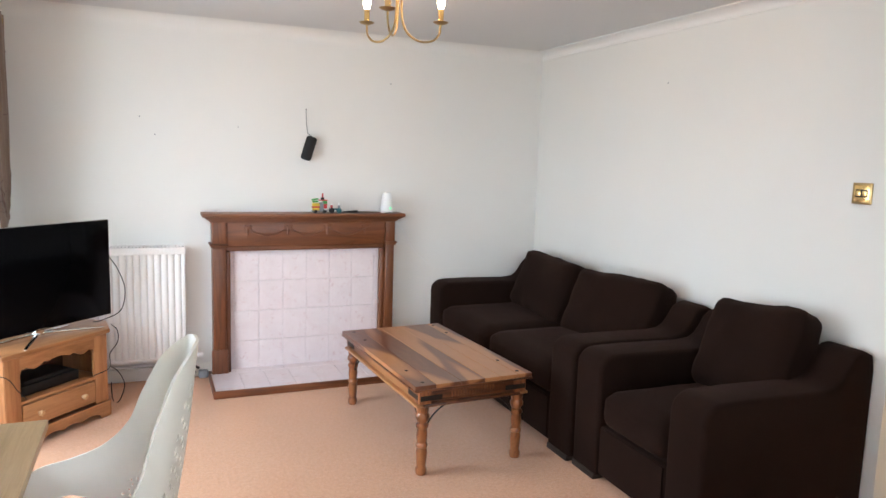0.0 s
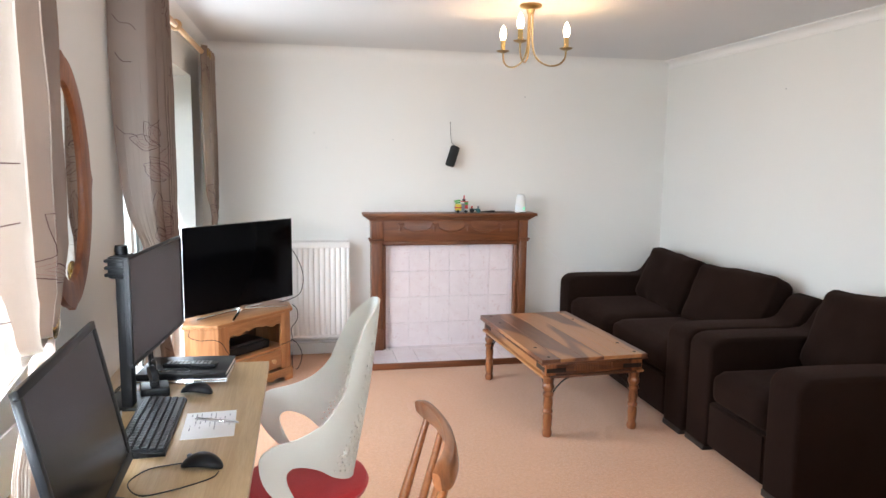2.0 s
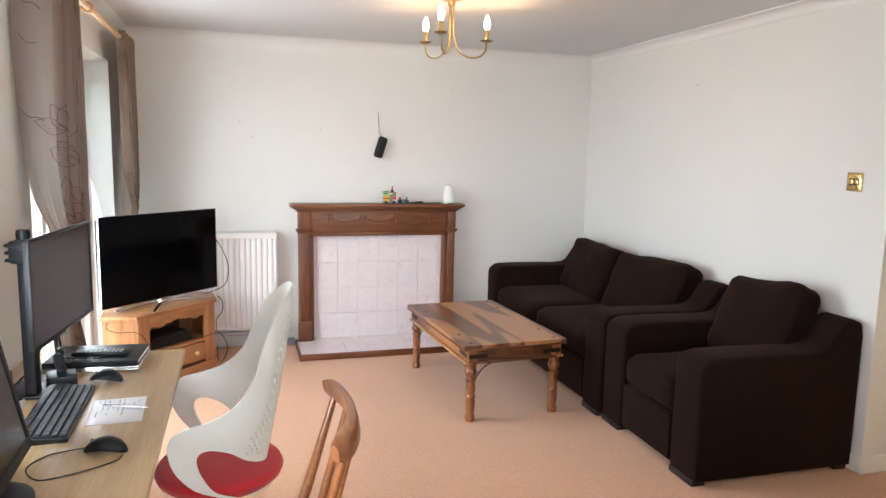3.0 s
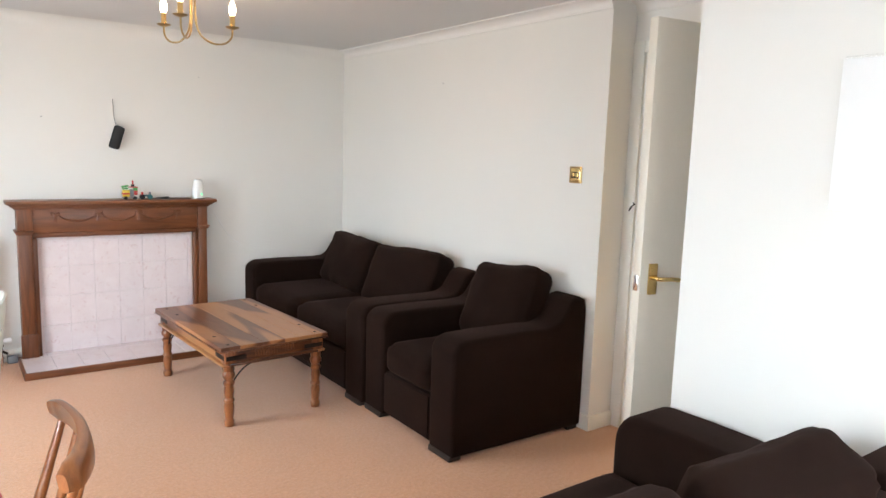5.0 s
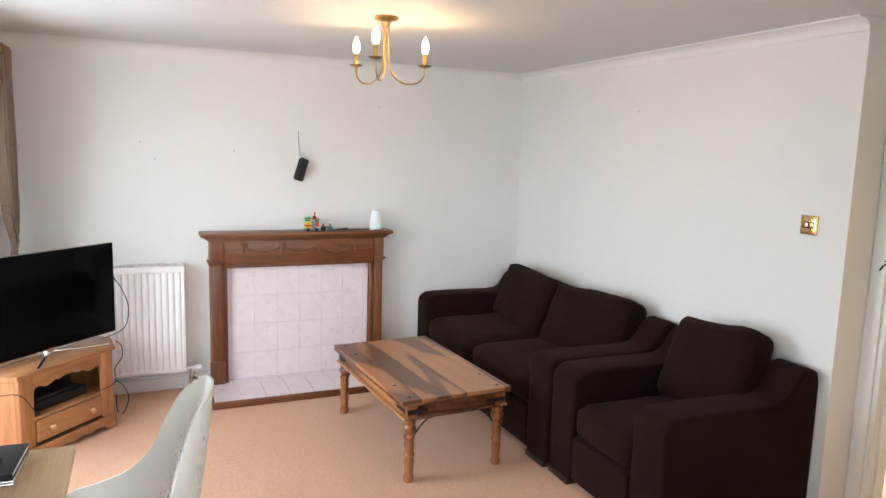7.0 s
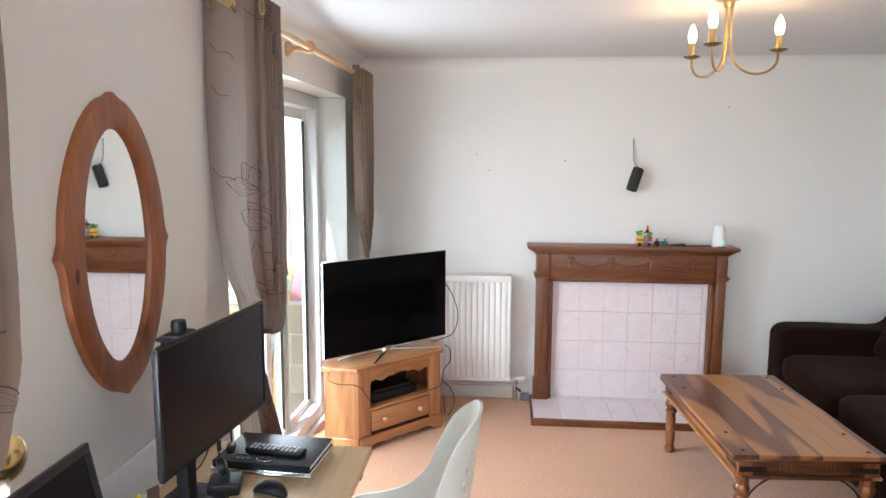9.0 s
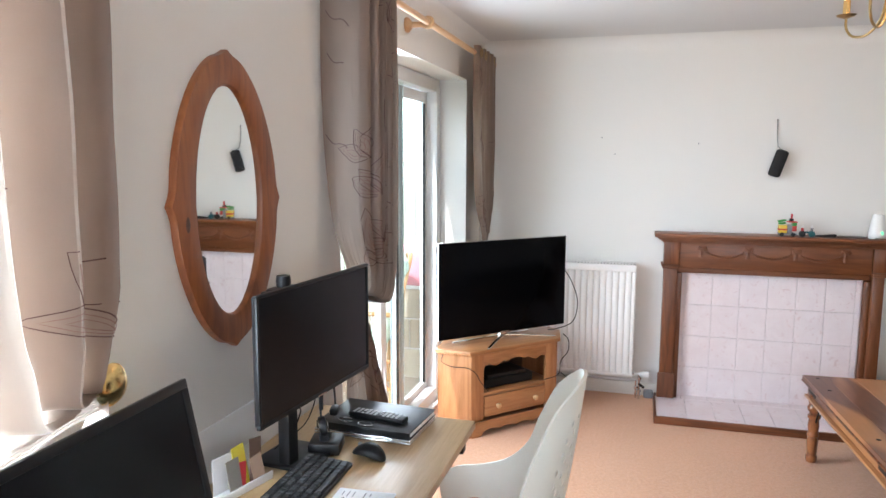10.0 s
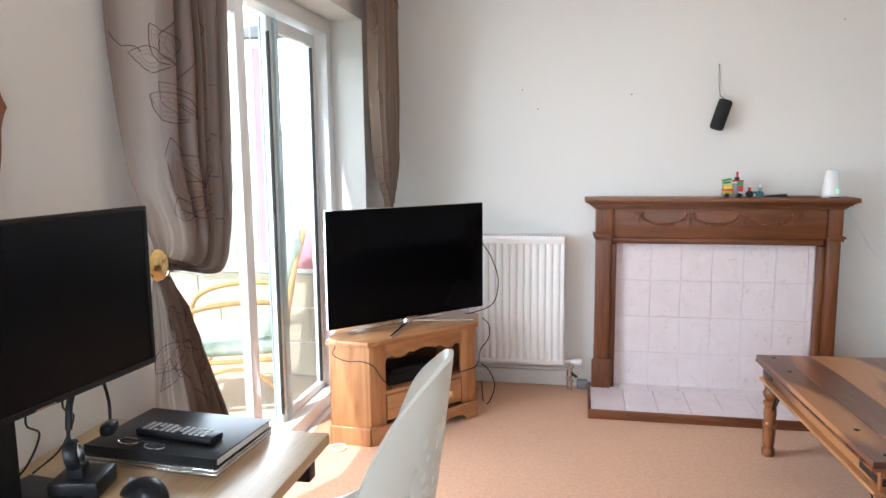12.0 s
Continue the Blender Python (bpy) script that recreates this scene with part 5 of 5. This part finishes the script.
kb = thing("keyboard", "black desktop keyboard on the desk", "keyboard", pose(-0.513, 1.572, DZ, 0, 0, 1.5))
part("case", prism([(-0.066, 0), (0.066, 0), (0.066, 0.010), (-0.066, 0.022)], -0.222, 0.222, "y", 0.002, 1), M_BLACK, kb)
keyme = {}
M_KEY = plain("charcoal_keycap", (0.028, 0.029, 0.032), 0.45)
for r in range(6):
    x = 0.052 - r * 0.0205
    y = 0.212
    cols = [(0.0165, 21)] if r else [(0.03, 1), (0.0165, 2), (0.105, 1), (0.0165, 7), (0.035, 1), (0.0165, 4)]
    for w_, n_ in cols:
        if w_ not in keyme:
            keyme[w_] = mesh_of("key", box(-0.008, 0.008, -w_ / 2, w_ / 2, 0, 0.006, 0.0015, 1), M_KEY, False)
        for _ in range(n_):
            if y - w_ < -0.215:
                break
            ob = new("key", keyme[w_])
            ob.parent = kb
            ob.location = (x, y - w_ / 2, 0.0102 + (0.066 - x) * 0.0909)
            y -= w_ + 0.0035


def mouse(label, m, wired=False):
    root = thing("mouse", label, "computer mouse", m)
    bm = bmesh.new()
    bmesh.ops.create_uvsphere(bm, u_segments=24, v_segments=14, radius=1)
    for v in bm.verts:
        x, y, z = v.co
        v.co = Vector((x * 0.031 * (1 + 0.12 * y), y * 0.056, max(z, -0.12) * (0.024 - 0.004 * y) + 0.003 + 0.014 * (1 - y * y)))
    part("body", bm, M_BLACK, root)
    part("scroll_wheel", lathe([(0.002, -0.003), (0.007, -0.003), (0.007, 0.003), (0.002, 0.003)], 12, pose(0, 0.032, 0.030, 0, 90, 0)), M_GREY, root)
    return root


mouse("black wireless computer mouse on the desk", pose(-0.431, 1.862, DZ, 0, 0, 72))
mouse("black wired computer mouse on the desk near the paper", pose(-0.335, 1.268, DZ, 0, 0, 75))
cab([(-0.385, 1.28, DZ + 0.01), (-0.42, 1.29, DZ + 0.003), (-0.47, 1.27, DZ + 0.003), (-0.50, 1.20, DZ + 0.003), (-0.46, 1.13, DZ + 0.003), (-0.40, 1.14, DZ + 0.003), (-0.34, 1.17, DZ + 0.003), (-0.30, 1.20, DZ + 0.003), (-0.29, 1.23, DZ + 0.003)], "thin black mouse cable curling over the desk", 0.0017)
pp = thing("note_paper", "sheet of white paper with faint handwriting on the desk", "paper", pose(-0.353, 1.568, DZ, 0, 0, 3))
part("sheet", box(-0.074, 0.074, -0.105, 0.105, 0.0, 0.0012), M_PAPER, pp, smooth=False)
rg = random.Random(5)
for k in range(9):
    x = -0.056 + 0.014 * k
    y = 0.09
    while y > -0.02:
        L = rg.uniform(0.008, 0.028)
        if rg.random() < 0.75:
            part("writing", box(x - 0.0012, x + 0.0012, y - L, y, 0.0012, 0.0016), M_INK, pp, "bar of unreadable handwriting", smooth=False)
        y -= L + 0.008
solid("pen", tube([(0, 0, 0.006), (0.13, 0, 0.006), (0.142, 0, 0.005)], [0.0045, 0.0045, 0.001], 10), M_SILVER, "slim silver pen lying on the paper", "pen", m=pose(-0.398, 1.605, DZ + 0.0012, 0, 0, -22))
lp = thing("laptop", "closed silver laptop on the desk corner", "laptop", pose(-0.494, 2.078, DZ, 0, 0, -3.0))
part("base", box(-0.157, 0.157, -0.112, 0.112, 0.001, 0.010, 0.004), M_SILVER, lp)
part("lid", box(-0.157, 0.157, -0.112, 0.112, 0.0105, 0.018, 0.003), M_SILVER, lp)
nb = thing("notebook", "black hardback notebook lying on the closed laptop", "notebook", pose(-0.492, 2.082, DZ + 0.0185, 0, 0, -4.0))
part("pages", box(-0.147, 0.150, -0.103, 0.103, 0.002, 0.016), M_PAPER, nb, "cream page block")
part("cover", box(-0.152, 0.154, -0.107, 0.107, 0.0165, 0.019, 0.001), M_BLACK, nb)
part("cover", box(-0.152, 0.154, -0.107, 0.107, 0.0, 0.0018, 0.0005), M_BLACK, nb)
part("spine", box(-0.154, 0.154, -0.109, -0.1035, 0.0, 0.019, 0.001), M_BLACK, nb)
rm = thing("remote_control", "black television remote control with grey buttons on the notebook", "remote control", pose(-0.478, 2.052, DZ + 0.038, 0, 0, -8))
part("case", box(-0.095, 0.095, -0.022, 0.022, 0, 0.016, 0.005), M_BLACK, rm)
bme = mesh_of("button", box(-0.0045, 0.0045, -0.0035, 0.0035, 0, 0.002, 0.0008, 1), plain("pale_grey_button", (0.45, 0.46, 0.47), 0.5), False)
for i in range(11):
    for j in range(4):
        if (i * 3 + j) % 11 != 7:
            ob = new("button", bme)
            ob.parent = rm
            ob.location = (-0.075 + i * 0.0145, -0.0145 + j * 0.0097, 0.0158)
gl = thing("spectacles", "folded thin framed spectacles on the notebook", "spectacles", pose(-0.530, 2.000, DZ + 0.0375, 0, 0, -12))
for x in (-0.035, 0.035):
    part("rim", tube([(x + 0.024 * math.cos(a), 0.014 * math.sin(a), 0.004) for a in [2 * math.pi * s / 16 for s in range(16)]], 0.0016, 5, closed=True), M_SILVER, gl)
part("temple", tube([(-0.06, 0, 0.006), (0.065, 0.012, 0.008)], 0.0018, 6), M_BLACK, gl)
hs = thing("headset", "black telephone headset standing on its square black dock", "headset", pose(-0.568, 1.875, DZ, 0, 0, 14))
part("dock", box(-0.045, 0.045, -0.045, 0.045, 0, 0.034, 0.005), M_BLACK, hs)
part("dock_cradle", box(-0.015, 0.015, -0.03, 0.0, 0.0345, 0.06, 0.004), M_BLACK, hs)
part("earpiece", lathe([(0.010, -0.012), (0.027, -0.010), (0.030, 0), (0.027, 0.010), (0.010, 0.012)], 20, pose(-0.005, -0.02, 0.078, 0, 80, 15)), M_BLACK, hs)
part("earpiece_ring", lathe([(0.018, -0.002), (0.021, 0), (0.018, 0.002)], 20, pose(0.008, -0.018, 0.079, 0, 80, 15)), M_SILVER, hs, "silver ring")
part("headband", tube(smooth_line([(-0.01, -0.02, 0.10), (-0.012, -0.012, 0.15), (-0.012, 0.02, 0.195), (-0.01, 0.07, 0.215), (-0.006, 0.115, 0.185), (0.0, 0.13, 0.13), (0.004, 0.122, 0.09)], 6), 0.0032, 6), M_BLACK, hs)
part("band_pad", tube(smooth_line([(-0.01, -0.017, 0.125), (-0.012, -0.004, 0.165), (-0.012, 0.015, 0.19)], 4), 0.0065, 8), M_BLACK, hs)
part("temple_pad", box(-0.012, 0.014, 0.10, 0.145, 0.060, 0.085, 0.008), M_BLACK, hs)
rk = thing("leaflet_rack", "white plastic leaflet holder filled with colourful leaflets", "leaflet holder", pose(-0.672, 1.600, DZ, 0, 0, -14))
part("back_plate", box(-0.016, -0.012, -0.08, 0.07, 0, 0.100, 0.002), M_WHITE, rk)
part("tray", box(-0.012, 0.03, -0.09, 0.08, 0, 0.008, 0.002), M_WHITE, rk)
part("front_lip", box(0.027, 0.031, -0.09, 0.08, 0.008, 0.022, 0.001), M_WHITE, rk)
for k, (c, y, h, tl) in enumerate((((0.75, 0.62, 0.06), 0.0, 0.125, 5), ((0.55, 0.03, 0.04), -0.028, 0.075, -8), ((0.30, 0.28, 0.25), -0.05, 0.095, 3), ((0.12, 0.07, 0.05), 0.052, 0.13, -6), ((0.42, 0.30, 0.22), 0.07, 0.080, 8))):
    part("leaflet", moved(box(-0.0012, 0.0012, -0.020, 0.020, 0, h * 0.85), pose(0.008 + 0.003 * k, y * 0.62, 0.009, tl, -6, 0)), plain("printed_leaflet", c, 0.5), rk, ("yellow", "red", "white", "brown", "cream")[k] + " printed leaflet", smooth=False)
for k, y in enumerate((1.86, 1.95)):
    cab([(-0.60, y - 0.06, 0.90), (-0.62, y - 0.05, 0.84), (-0.64, y, 0.80), (-0.66, y - 0.02, 0.74), (-0.70, y - 0.05, 0.70)], "thin black cable hanging behind the monitor", 0.002)
pk = thing("storage_box", "blue plastic file box on the desk beside the older monitor", "box", pose(-0.66, 0.60, DZ, 0, 0, 6))
part("body", box(-0.07, 0.07, -0.10, 0.10, 0, 0.23, 0.006), plain("pale_blue_plastic", (0.22, 0.42, 0.60), 0.5), pk)
part("lid", box(-0.074, 0.074, -0.104, 0.104, 0.2305, 0.245, 0.004), M_WHITE, pk)

# ---- white swivel chair ----
wc = thing("swivel_chair", "white moulded plastic swivel chair with perforated back and red seat", "office chair", pose(-0.014, 1.676, 0, 0, 0, 4))
P = [(0.186, 0, 1.036), (0.172, 0.060, 1.028), (0.120, 0.118, 0.970), (0.078, 0.158, 0.88), (0.045, 0.195, 0.790), (-0.015, 0.230, 0.720), (-0.09, 0.250, 0.686), (-0.165, 0.255, 0.669), (-0.205, 0.254, 0.632), (-0.195, 0.252, 0.555), (-0.14, 0.240, 0.480), (-0.06, 0.225, 0.435)]
Q = [(0.088, 0, 0.496), (0.088, 0.06, 0.496), (0.080, 0.12, 0.499), (0.054, 0.170, 0.512), (0.010, 0.200, 0.535), (-0.035, 0.224, 0.572), (-0.085, 0.236, 0.592), (-0.118, 0.240, 0.590), (-0.130, 0.240, 0.565), (-0.115, 0.236, 0.515), (-0.075, 0.222, 0.450), (-0.01, 0.200, 0.415)]
full_p = [(x, -y, z) for x, y, z in P[:0:-1]] + P
full_q = [(x, -y, z) for x, y, z in Q[:0:-1]] + Q
lp_, lq_ = smooth_line(full_p, 8), smooth_line(full_q, 8)
RV = 44
bm = bmesh.new()
cols = []
for i, (a, b) in enumerate(zip(lp_, lq_)):
    mid = 1 - min(1.0, abs(i / (len(lp_) - 1) - 0.5) / 0.22)
    mid = max(0.0, mid)
    col = []
    for j in range(RV + 1):
        s = j / RV
        q = a.lerp(b, s)
        q = q + Vector((0.018 * math.sin(math.pi * s) * (1 - mid) + 0.010 * math.sin(math.pi * s) * mid, 0, 0))
        wide = math.sin(math.pi * min(1, s * 1.15)) if s < 0.87 else 0
        q.y *= 1 + 0.10 * math.sin(math.pi * s) * mid
        col.append(bm.verts.new(q))
    cols.append(col)
drop = []
half = len(cols) // 2
for i in range(len(cols) - 1):
    for j in range(RV):
        f = bm.faces.new((cols[i][j], cols[i][j + 1], cols[i + 1][j + 1], cols[i + 1][j]))
        k = abs(i - half + 0.5)
        if 4 < j < 41 and j % 2 == 0 and i % 3 == (0 if j % 4 else 1) and k < 9 + (j - 4) * 0.9 and k < 33:
            drop.append(f)
bmesh.ops.delete(bm, geom=drop, context="FACES")
bmesh.ops.recalc_face_normals(bm, faces=bm.faces[:])
bmesh.ops.solidify(bm, geom=bm.faces[:], thickness=0.007)
part("shell", bm, M_SHELL, wc, "white perforated plastic shell")
part("seat_pad", lathe([(0.05, 0.405), (0.18, 0.405), (0.196, 0.42), (0.202, 0.437), (0.194, 0.455), (0.17, 0.463), (0.02, 0.458)], 40, Matrix.Translation((-0.055, 0, 0))), M_RED, wc, "round red upholstered seat")
part("seat_pan", lathe([(0.08, 0.385), (0.15, 0.390), (0.16, 0.404), (0.05, 0.404)], 32, Matrix.Translation((-0.03, 0, 0))), M_WHITE, wc)
part("gas_column", lathe([(0.028, 0.09), (0.028, 0.24), (0.018, 0.245), (0.018, 0.39)], 16, Matrix.Translation((-0.03, 0, 0))), M_BLACK, wc, "black gas column")
for k in range(5):
    a = 2 * math.pi * k / 5 + 0.3
    ca, sa = math.cos(a), math.sin(a)
    part("base_arm", tube([(-0.03, 0, 0.105), (-0.03 + 0.13 * ca, 0.13 * sa, 0.095), (-0.03 + 0.27 * ca, 0.27 * sa, 0.07)], [0.024, 0.018, 0.012], 8), M_WHITE, wc)
    part("castor", lathe([(0.006, -0.018), (0.025, -0.016), (0.028, 0), (0.025, 0.016), (0.006, 0.018)], 16, pose(-0.03 + 0.27 * ca, 0.27 * sa, 0.028, 90, 0, math.degrees(a))), M_BLACK, wc, "black castor")

# ---- wooden spindle chair ----
sc_ = thing("dining_chair", "lacquered beech spindle back chair with curved top rail by the desk", "chair")
bm = bmesh.new()
railc = smooth_line([(0.226, 1.172, 0), (0.250, 1.115, 0), (0.262, 1.03, 0), (0.262, 0.95, 0), (0.250, 0.87, 0), (0.226, 0.80, 0), (0.194, 0.748, 0)], 6)
nR = len(railc)
sect = []
for i, q in enumerate(railc):
    d = (railc[min(i + 1, nR - 1)] - railc[max(i - 1, 0)]).normalized()
    nrm = Vector((-d.y, d.x, 0))
    e = min(i, nR - 1 - i)
    hh = 0.029 if e > 3 else 0.018 + 0.011 * math.sin(math.pi / 2 * e / 4)
    tt = 0.0125 if e > 2 else 0.009
    ring = []
    for k in range(12):
        a = 2 * math.pi * k / 12
        ca, sa = math.cos(a), math.sin(a)
        ring.append(bm.verts.new(q + nrm * tt * math.copysign(abs(ca) ** 0.6, ca) + Vector((-0.010, 0, 0.856 + hh * math.copysign(abs(sa) ** 0.6, sa))) + nrm * -0.10 * hh * sa * 3))
    sect.append(ring)
for a, b in zip(sect, sect[1:]):
    for k in range(12):
        bm.faces.new((a[k], a[(k + 1) % 12], b[(k + 1) % 12], b[k]))
bm.faces.new(sect[0][::-1])
bm.faces.new(sect[-1])
bmesh.ops.recalc_face_normals(bm, faces=bm.faces[:])
part("top_rail", bm, M_CHAIR_WOOD, sc_, "curved glossy top rail")
seat = [(-0.27, 0.77), (-0.22, 0.745), (0.05, 0.755), (0.14, 0.80), (0.165, 0.87), (0.17, 0.955), (0.165, 1.04), (0.14, 1.11), (0.05, 1.155), (-0.22, 1.165), (-0.27, 1.14)]
part("seat", prism([(p.x, p.y) for p in smooth_line([(x, y, 0) for x, y in seat + seat[:1]], 4)[:-1]], 0.425, 0.455, "z", 0.008, 2), M_CHAIR_WOOD, sc_)
for k, y in enumerate((1.135, 1.045, 0.955, 0.868, 0.790)):
    near = min(railc, key=lambda q: abs(q.y - y))
    yb = 0.955 + (y - 0.955) * 0.78
    xb = 0.135 if 0 < k < 4 else 0.10
    part("spindle", tube([(xb, yb, 0.45), (xb + (near.x - xb) * 0.4, yb + (y - yb) * 0.4, 0.60), (near.x - 0.010, near.y, 0.836)], [0.008, 0.0115 if 0 < k < 4 else 0.014, 0.0085], 10), M_CHAIR_WOOD, sc_)
for x, y, dx, dy in ((-0.20, 0.80, -0.04, -0.04), (-0.20, 1.11, -0.04, 0.04), (0.10, 0.82, 0.07, -0.03), (0.10, 1.09, 0.07, 0.03)):
    part("leg", tube([(x, y, 0.43), (x + dx * 0.5, y + dy * 0.5, 0.22), (x + dx, y + dy, 0.0)], [0.013, 0.018, 0.011], 12), M_CHAIR_WOOD, sc_)
for x in (-0.222, 0.135):
    part("stretcher", tube([(x, 0.79, 0.22), (x, 1.12, 0.22)], 0.009, 8), M_CHAIR_WOOD, sc_)


# ---- conservatory and garden ----
M_SLAB = plain("pale_stone_floor", (0.55, 0.45, 0.36), 0.5, vary=0.12)
M_DWARF = plain("cream_rendered_blocks", (0.58, 0.50, 0.38), 0.8, vary=0.1, bmp=0.3)
M_RATTAN = plain("honey_rattan", (0.50, 0.27, 0.10), 0.45, vary=0.15)
# Red paled in its colour, as washed out by the outdoor glare.
M_PINK = fabric_mat("washed_out_red_cloth", (0.74, 0.27, 0.33))
M_GRASS = plain("sunlit_lawn", (0.10, 0.16, 0.05), 0.9, vary=0.3, grain=20)
solid("ground", box(-60, XL - 0.3, -60, 60, -0.3, -0.16), M_GRASS, "sunlit lawn", **setting)
solid("conservatory_floor", box(-3.6, XL - 0.31, 1.6, 5.0, -0.16, -0.06), M_SLAB, "pale stone floor of the sun room", **setting)
solid("door_sill", box(XL - 0.32, XL - 0.132, PY0 + 0.002, PY1 - 0.002, -0.055, 0.0), M_UPVC, "white sill under the patio door", **setting)
cw = tagged(new("wall_conservatory"), "low cream block wall under the sun room windows", kind="structure")
part("core", box(-3.6, XL - 0.3, 4.80, 4.98, -0.06, 0.60), M_GROUT, cw)
blk = mesh_of("block", box(0.003, 0.297, -0.008, 0.0, 0.003, 0.212, 0.003, 1), M_DWARF, False)
for r in range(3):
    for c in range(9):
        ob = new("block", blk)
        ob.parent = cw
        ob.location = (-3.55 + c * 0.30 - (0.15 if r % 2 else 0.0) + 0.0, 4.80, -0.06 + r * 0.22)
part("coping", box(-3.62, XL - 0.3, 4.76, 5.0, 0.60, 0.63, 0.004), M_UPVC, cw)
cf = tagged(new("window_4"), "white framed sun room glazing under a dark eaves beam", kind="structure")
fb = box(-3.6, XL - 0.3, 4.86, 4.92, 0.63, 0.68)
for x in (-3.57, -2.9, -2.2, -1.12):
    box(x - 0.025, x + 0.025, 4.86, 4.92, 0.68, 2.02, bm=fb)
part("frame", fb, M_UPVC, cf)
part("eaves_beam", box(-3.6, -1.15, 4.84, 4.94, 2.03, 2.10, 0.005), M_GREY, cf, "dark grey eaves beam")
bl = tagged(new("roller_blind"), "pale red roller blind hanging in the sun room window", "blind")
part("cloth", box(-1.61, -1.49, 4.785, 4.791, 0.655, 1.96), M_PINK, bl)
part("bottom_bar", box(-1.62, -1.48, 4.781, 4.795, 0.635, 0.653, 0.002), M_WHITE, bl)
# Added stand-in for the pink area low beside the blind.
pf = tagged(new("added_pink_pad"), "pale red pad added low beside the blind, over the sill", "cushion")
part("pad", moved(cushion(0.30, 0.30, 0.10, 0.04, 0.3, 0.004, 6), pose(-1.27, 4.83, 0.76, 70, 0, 0)), M_PINK, pf)


def rattan_chair(m):
    root = thing("rattan_chair", "honey rattan armchair with pale green patterned cushions in the sun room", "rattan chair", m)
    arc = lambda pts, r, n="frame": part(n, tube(smooth_line(pts, 6), r, 8), M_RATTAN, root)
    arc([(-0.26, 0.25, 0.0), (-0.28, 0.27, 0.40), (-0.24, 0.33, 0.75), (-0.12, 0.38, 0.93), (0.0, 0.39, 0.96), (0.12, 0.38, 0.93), (0.24, 0.33, 0.75), (0.28, 0.27, 0.40), (0.26, 0.25, 0.0)], 0.016, "back_hoop")
    for s in (-1, 1):
        arc([(s * 0.27, 0.28, 0.60), (s * 0.31, 0.05, 0.62), (s * 0.31, -0.20, 0.58), (s * 0.29, -0.29, 0.45), (s * 0.27, -0.27, 0.0)], 0.015, "arm_hoop")
        arc([(s * 0.27, 0.26, 0.30), (s * 0.28, 0.0, 0.30), (s * 0.27, -0.27, 0.30)], 0.013, "side_rail")
        arc([(s * 0.27, 0.25, 0.10), (s * 0.28, 0.10, 0.24), (s * 0.28, -0.10, 0.24), (s * 0.27, -0.26, 0.10)], 0.010, "brace")
    arc([(-0.27, -0.27, 0.30), (0, -0.30, 0.31), (0.27, -0.27, 0.30)], 0.014, "front_rail")
    arc([(-0.27, -0.27, 0.08), (-0.12, -0.28, 0.24), (0.12, -0.28, 0.24), (0.27, -0.27, 0.08)], 0.010, "front_brace")
    cm = plain("pale_green_print", (0.42, 0.50, 0.42), 0.8, vary=0.35, scale2=14)
    part("seat_cushion", cushion(0.50, 0.50, 0.11, 0.05, 0.2, 0.004, 8), cm, root, "pale green patterned cushion", pose(0, -0.02, 0.365))
    part("back_cushion", cushion(0.48, 0.58, 0.12, 0.05, 0.2, 0.004, 8, 2.0), cm, root, "pale green patterned cushion", pose(0, 0.26, 0.68, 76, 0, 0))
    return root


rattan_chair(pose(-1.55, 4.33, -0.06, 0, 0, -68))
rattan_chair(pose(-2.15, 3.65, -0.06, 0, 0, -100))
fn = tagged(new("garden_fence"), "pale sunlit boarded garden fence", "fence")
board = mesh_of("board", box(-0.07, 0.07, -0.01, 0.01, 0, 1.8, 0.003, 1), plain("sunlit_pale_board", (0.62, 0.58, 0.50), 0.8), False)
for k in range(56):
    ob = new("board", board)
    ob.parent = fn
    ob.location = (-1.2 - k * 0.15, 9.0, -0.16)
part("rail", box(-9.6, -1.1, 9.012, 9.05, 0.4, 0.48), M_POLE, fn)
bd = bmesh.new()
NB = 24
lo = [bd.verts.new((40 * math.cos(a), 40 * math.sin(a), -1)) for a in [radians(85 + 190 * k / NB) for k in range(NB + 1)]]
hi = [bd.verts.new((v.co.x, v.co.y, 26)) for v in lo]
for k in range(NB):
    bd.faces.new((lo[k], hi[k], hi[k + 1], lo[k + 1]))
solid("backdrop", bd, glow("bright_hazy_sky", (0.93, 0.97, 1.0), 4.0), "bright hazy sky low over the garden", **setting)
